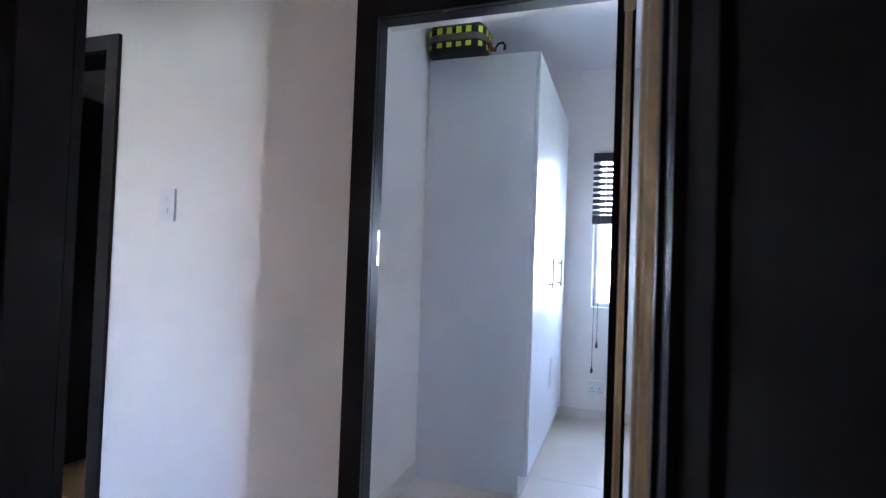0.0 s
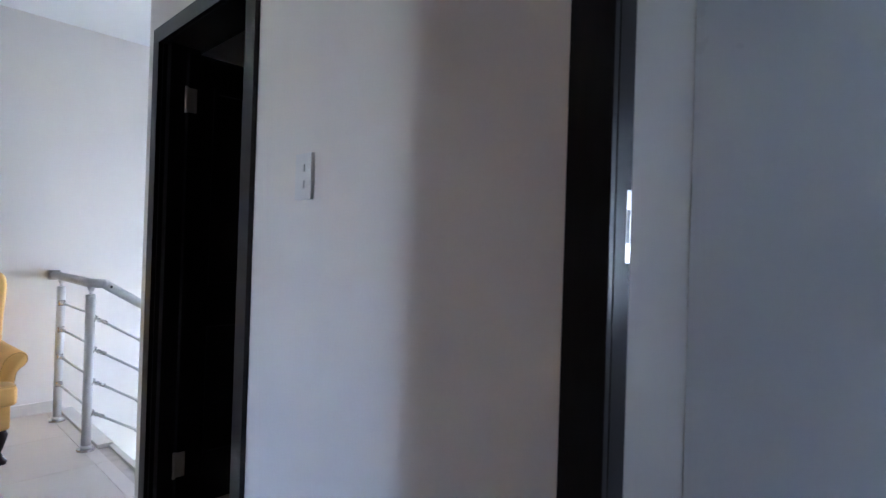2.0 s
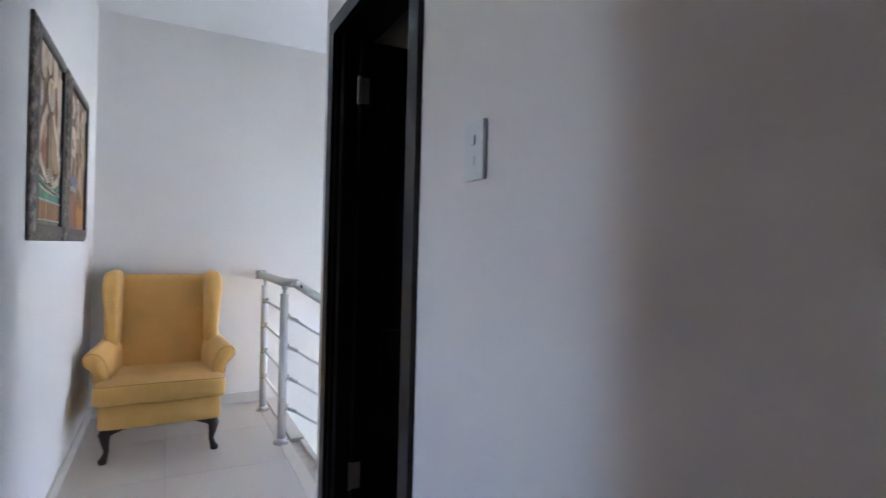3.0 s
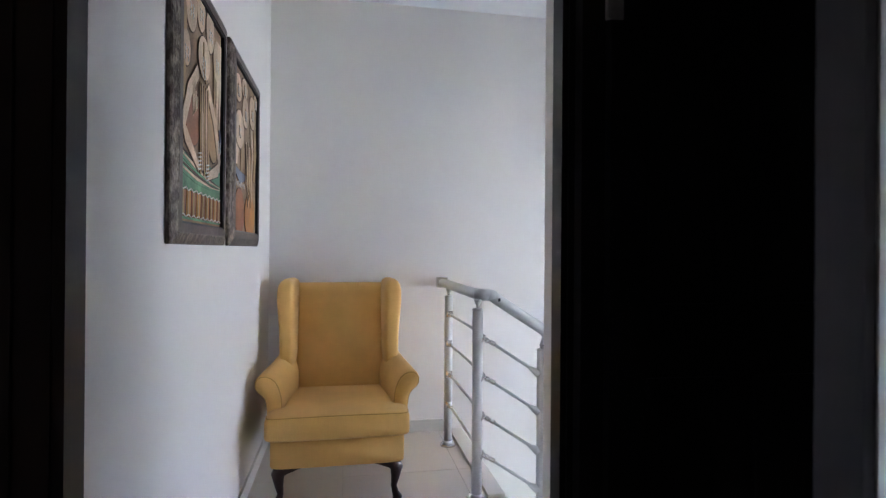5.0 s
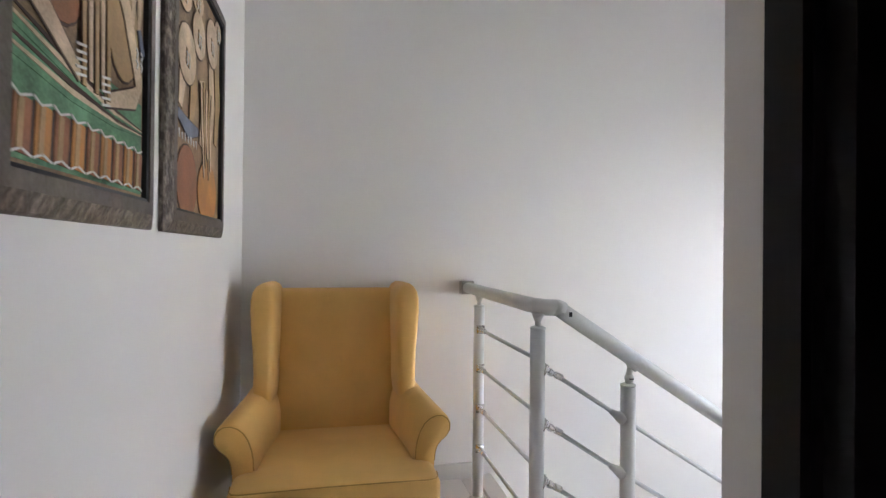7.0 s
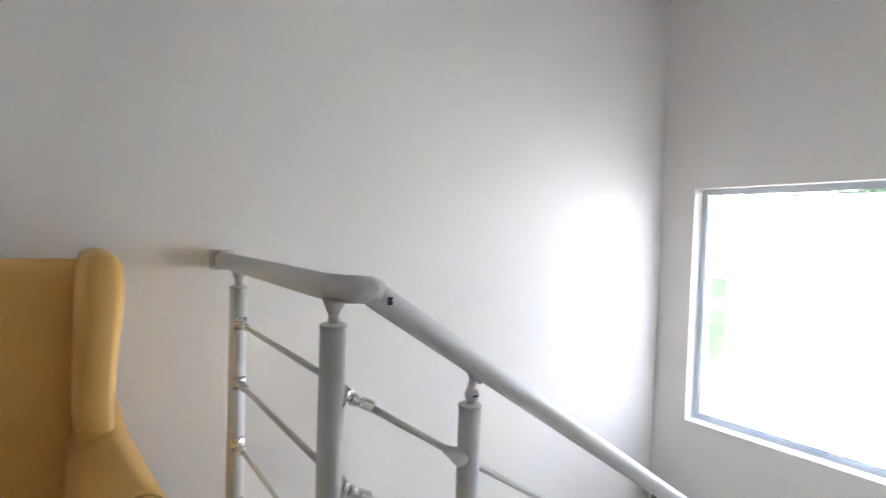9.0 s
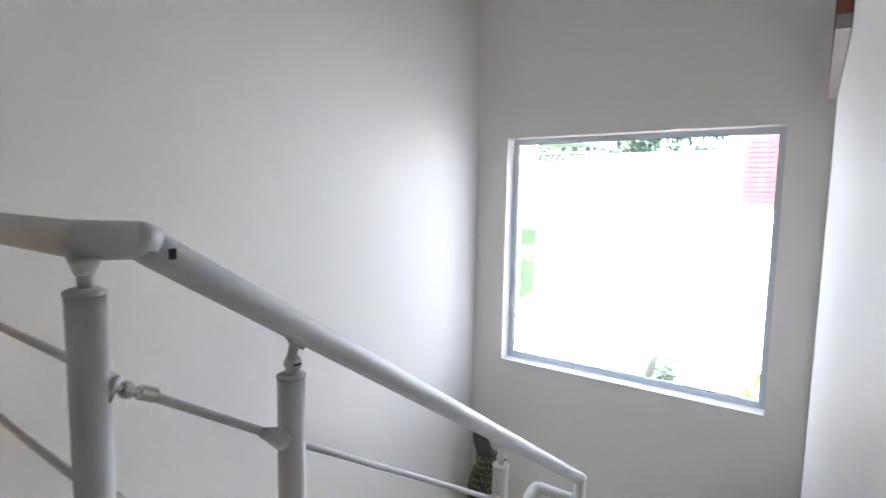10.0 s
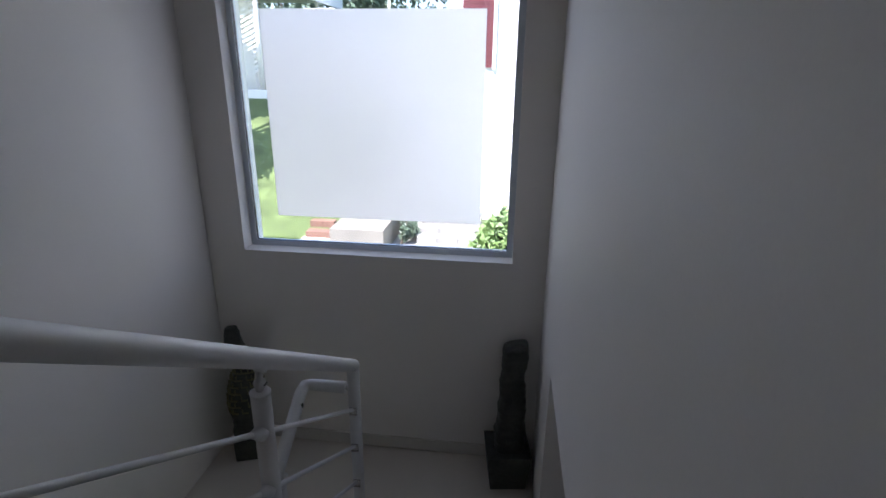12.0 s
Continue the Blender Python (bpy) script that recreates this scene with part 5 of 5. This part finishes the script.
def tree(x, y, height, spread, seed, label, mat=LEAF, n=5000):
    rng = random.Random(seed)
    d = tagged(empty("tree", x, y, ZG), label, "tree", group="garden trees")
    bm = bar([(0, 0, 0), (0.08, 0, height * 0.3), (-0.05, 0.05, height * 0.55), (0.1, 0, height * 0.85)], [0.24, 0.18, 0.12, 0.03], 10)
    for _ in range(7):
        a, z = rng.uniform(0, 6.3), rng.uniform(0.35, 0.6) * height
        tube(bm, [(0, 0, z), (math.cos(a) * spread * 0.4, math.sin(a) * spread * 0.4, z + 0.12 * height), (math.cos(a) * spread * 0.8, math.sin(a) * spread * 0.8, z + 0.3 * height)], [0.09, 0.06, 0.02], 7)
    part("trunk", bm, BARK, d)
    cs = [(rng.uniform(-spread, spread) * 0.8, rng.uniform(-spread, spread) * 0.8, height * rng.uniform(0.5, 1.0), spread * rng.uniform(0.25, 0.5)) for _ in range(16)]
    m = leaf_cloud(rng, cs, n, 0.16)
    m.materials.append(mat)
    c = new("crown", m)
    c.parent = d


tree(-15.5, 31, 8.5, 3.2, 1, "leafy green garden tree behind the boundary wall")
tree(-11.8, 29, 7.6, 2.8, 2, "dense green garden tree behind the boundary wall")
tree(-8.0, 30, 8.2, 3.0, 4, "leafy green garden tree behind the boundary wall")
tree(-5.5, 28, 7.0, 2.4, 6, "pale green garden tree beside the white house", LEAFLIGHT)
tree(-19.5, 33, 9.0, 3.2, 7, "leafy green garden tree far behind the carport")
# out of view, added so that its shadow falls on the upper bank
tree(-12.9, 14.3, 10.5, 2.3, 9, "unseen leafy green tree added to shade the grassy bank", n=9000)
shrub = tagged(empty("shrub", -2.82, 9.2, ZG), "bushy light-green shrub below the window", "shrub")
bm = bmesh.new()
for k in range(7):
    a = k * 0.9
    tube(bm, [(0, 0, 0), (math.cos(a) * 0.25, math.sin(a) * 0.25, 1.0), (math.cos(a) * 0.45, math.sin(a) * 0.45, 1.8)], [0.03, 0.02, 0.008], 6)
part("stem", bm, BARK, shrub)
rs = random.Random(21)
m = leaf_cloud(rs, [(rs.uniform(-0.5, 0.5), rs.uniform(-0.4, 0.4), rs.uniform(0.6, 1.9), rs.uniform(0.22, 0.40)) for _ in range(22)], 11000, 0.055)
m.materials.append(LEAFLIGHT)
crown = new("crown", m)
crown.parent = shrub
# added plant whose dark leaves stand in for shade between wall and steps
low_plant = tagged(empty("low_plant", -5.42, 13.3, ZG), "dark green plant added to darken the shaded gap beside the wall", "plant")
part("stem", bar([(-0.1, 0, 0), (-0.02, 0.1, 0.25), (0.06, 0.05, 0.5), (0.02, 0.2, 0.72)], [0.03, 0.026, 0.02, 0.012], 7), BARK, low_plant)
m = leaf_cloud(rs, [(rs.uniform(-0.15, 0.18), rs.uniform(-0.2, 0.9), rs.uniform(0.12, 0.5), rs.uniform(0.12, 0.2)) for _ in range(12)], 1600, 0.045)
m.materials.append(LEAF)
crown = new("crown", m)
crown.parent = low_plant

# ---- floor tiles, laid last ----
TS = 0.60


def lay_tiles(parent, x0, x1, y0, y1, holes=()):
    """Square tiles over a rectangle, each an object; full ones share one mesh."""
    cache = {}
    nx, ny = math.ceil((x1 - x0) / TS), math.ceil((y1 - y0) / TS)
    for i in range(nx):
        for j in range(ny):
            a0, b0 = x0 + i * TS, y0 + j * TS
            a1, b1 = min(a0 + TS, x1), min(b0 + TS, y1)
            w, d = round(a1 - a0 - 0.002, 4), round(b1 - b0 - 0.002, 4)
            if w < 0.02 or d < 0.02:
                continue
            if (w, d) not in cache:
                bm = block(0, w, 0, d, -0.011, 0.0)
                bmesh.ops.bevel(bm, geom=[e for e in bm.edges if all(v.co.z > -0.001 for v in e.verts)], offset=0.0012, segments=1, affect='EDGES')
                cm = bpy.data.meshes.new("tile")
                bm.to_mesh(cm)
                bm.free()
                cm.materials.append(TILE)
                cache[(w, d)] = cm
            t = new("tile", cache[(w, d)])
            t.location = (a0 + 0.001, b0 + 0.001, 0)
            t.parent = parent


lay_tiles(floor, X_WEST, X_EAST, Y_SOUTH - 0.15, Y_STEP - 0.08)
lay_tiles(floor, -1.335, 3.15, -4.4, Y_SOUTH - 0.152)
lay_tiles(floor_2, -0.80, 1.78, Y_NORTH + 0.14, 4.485)
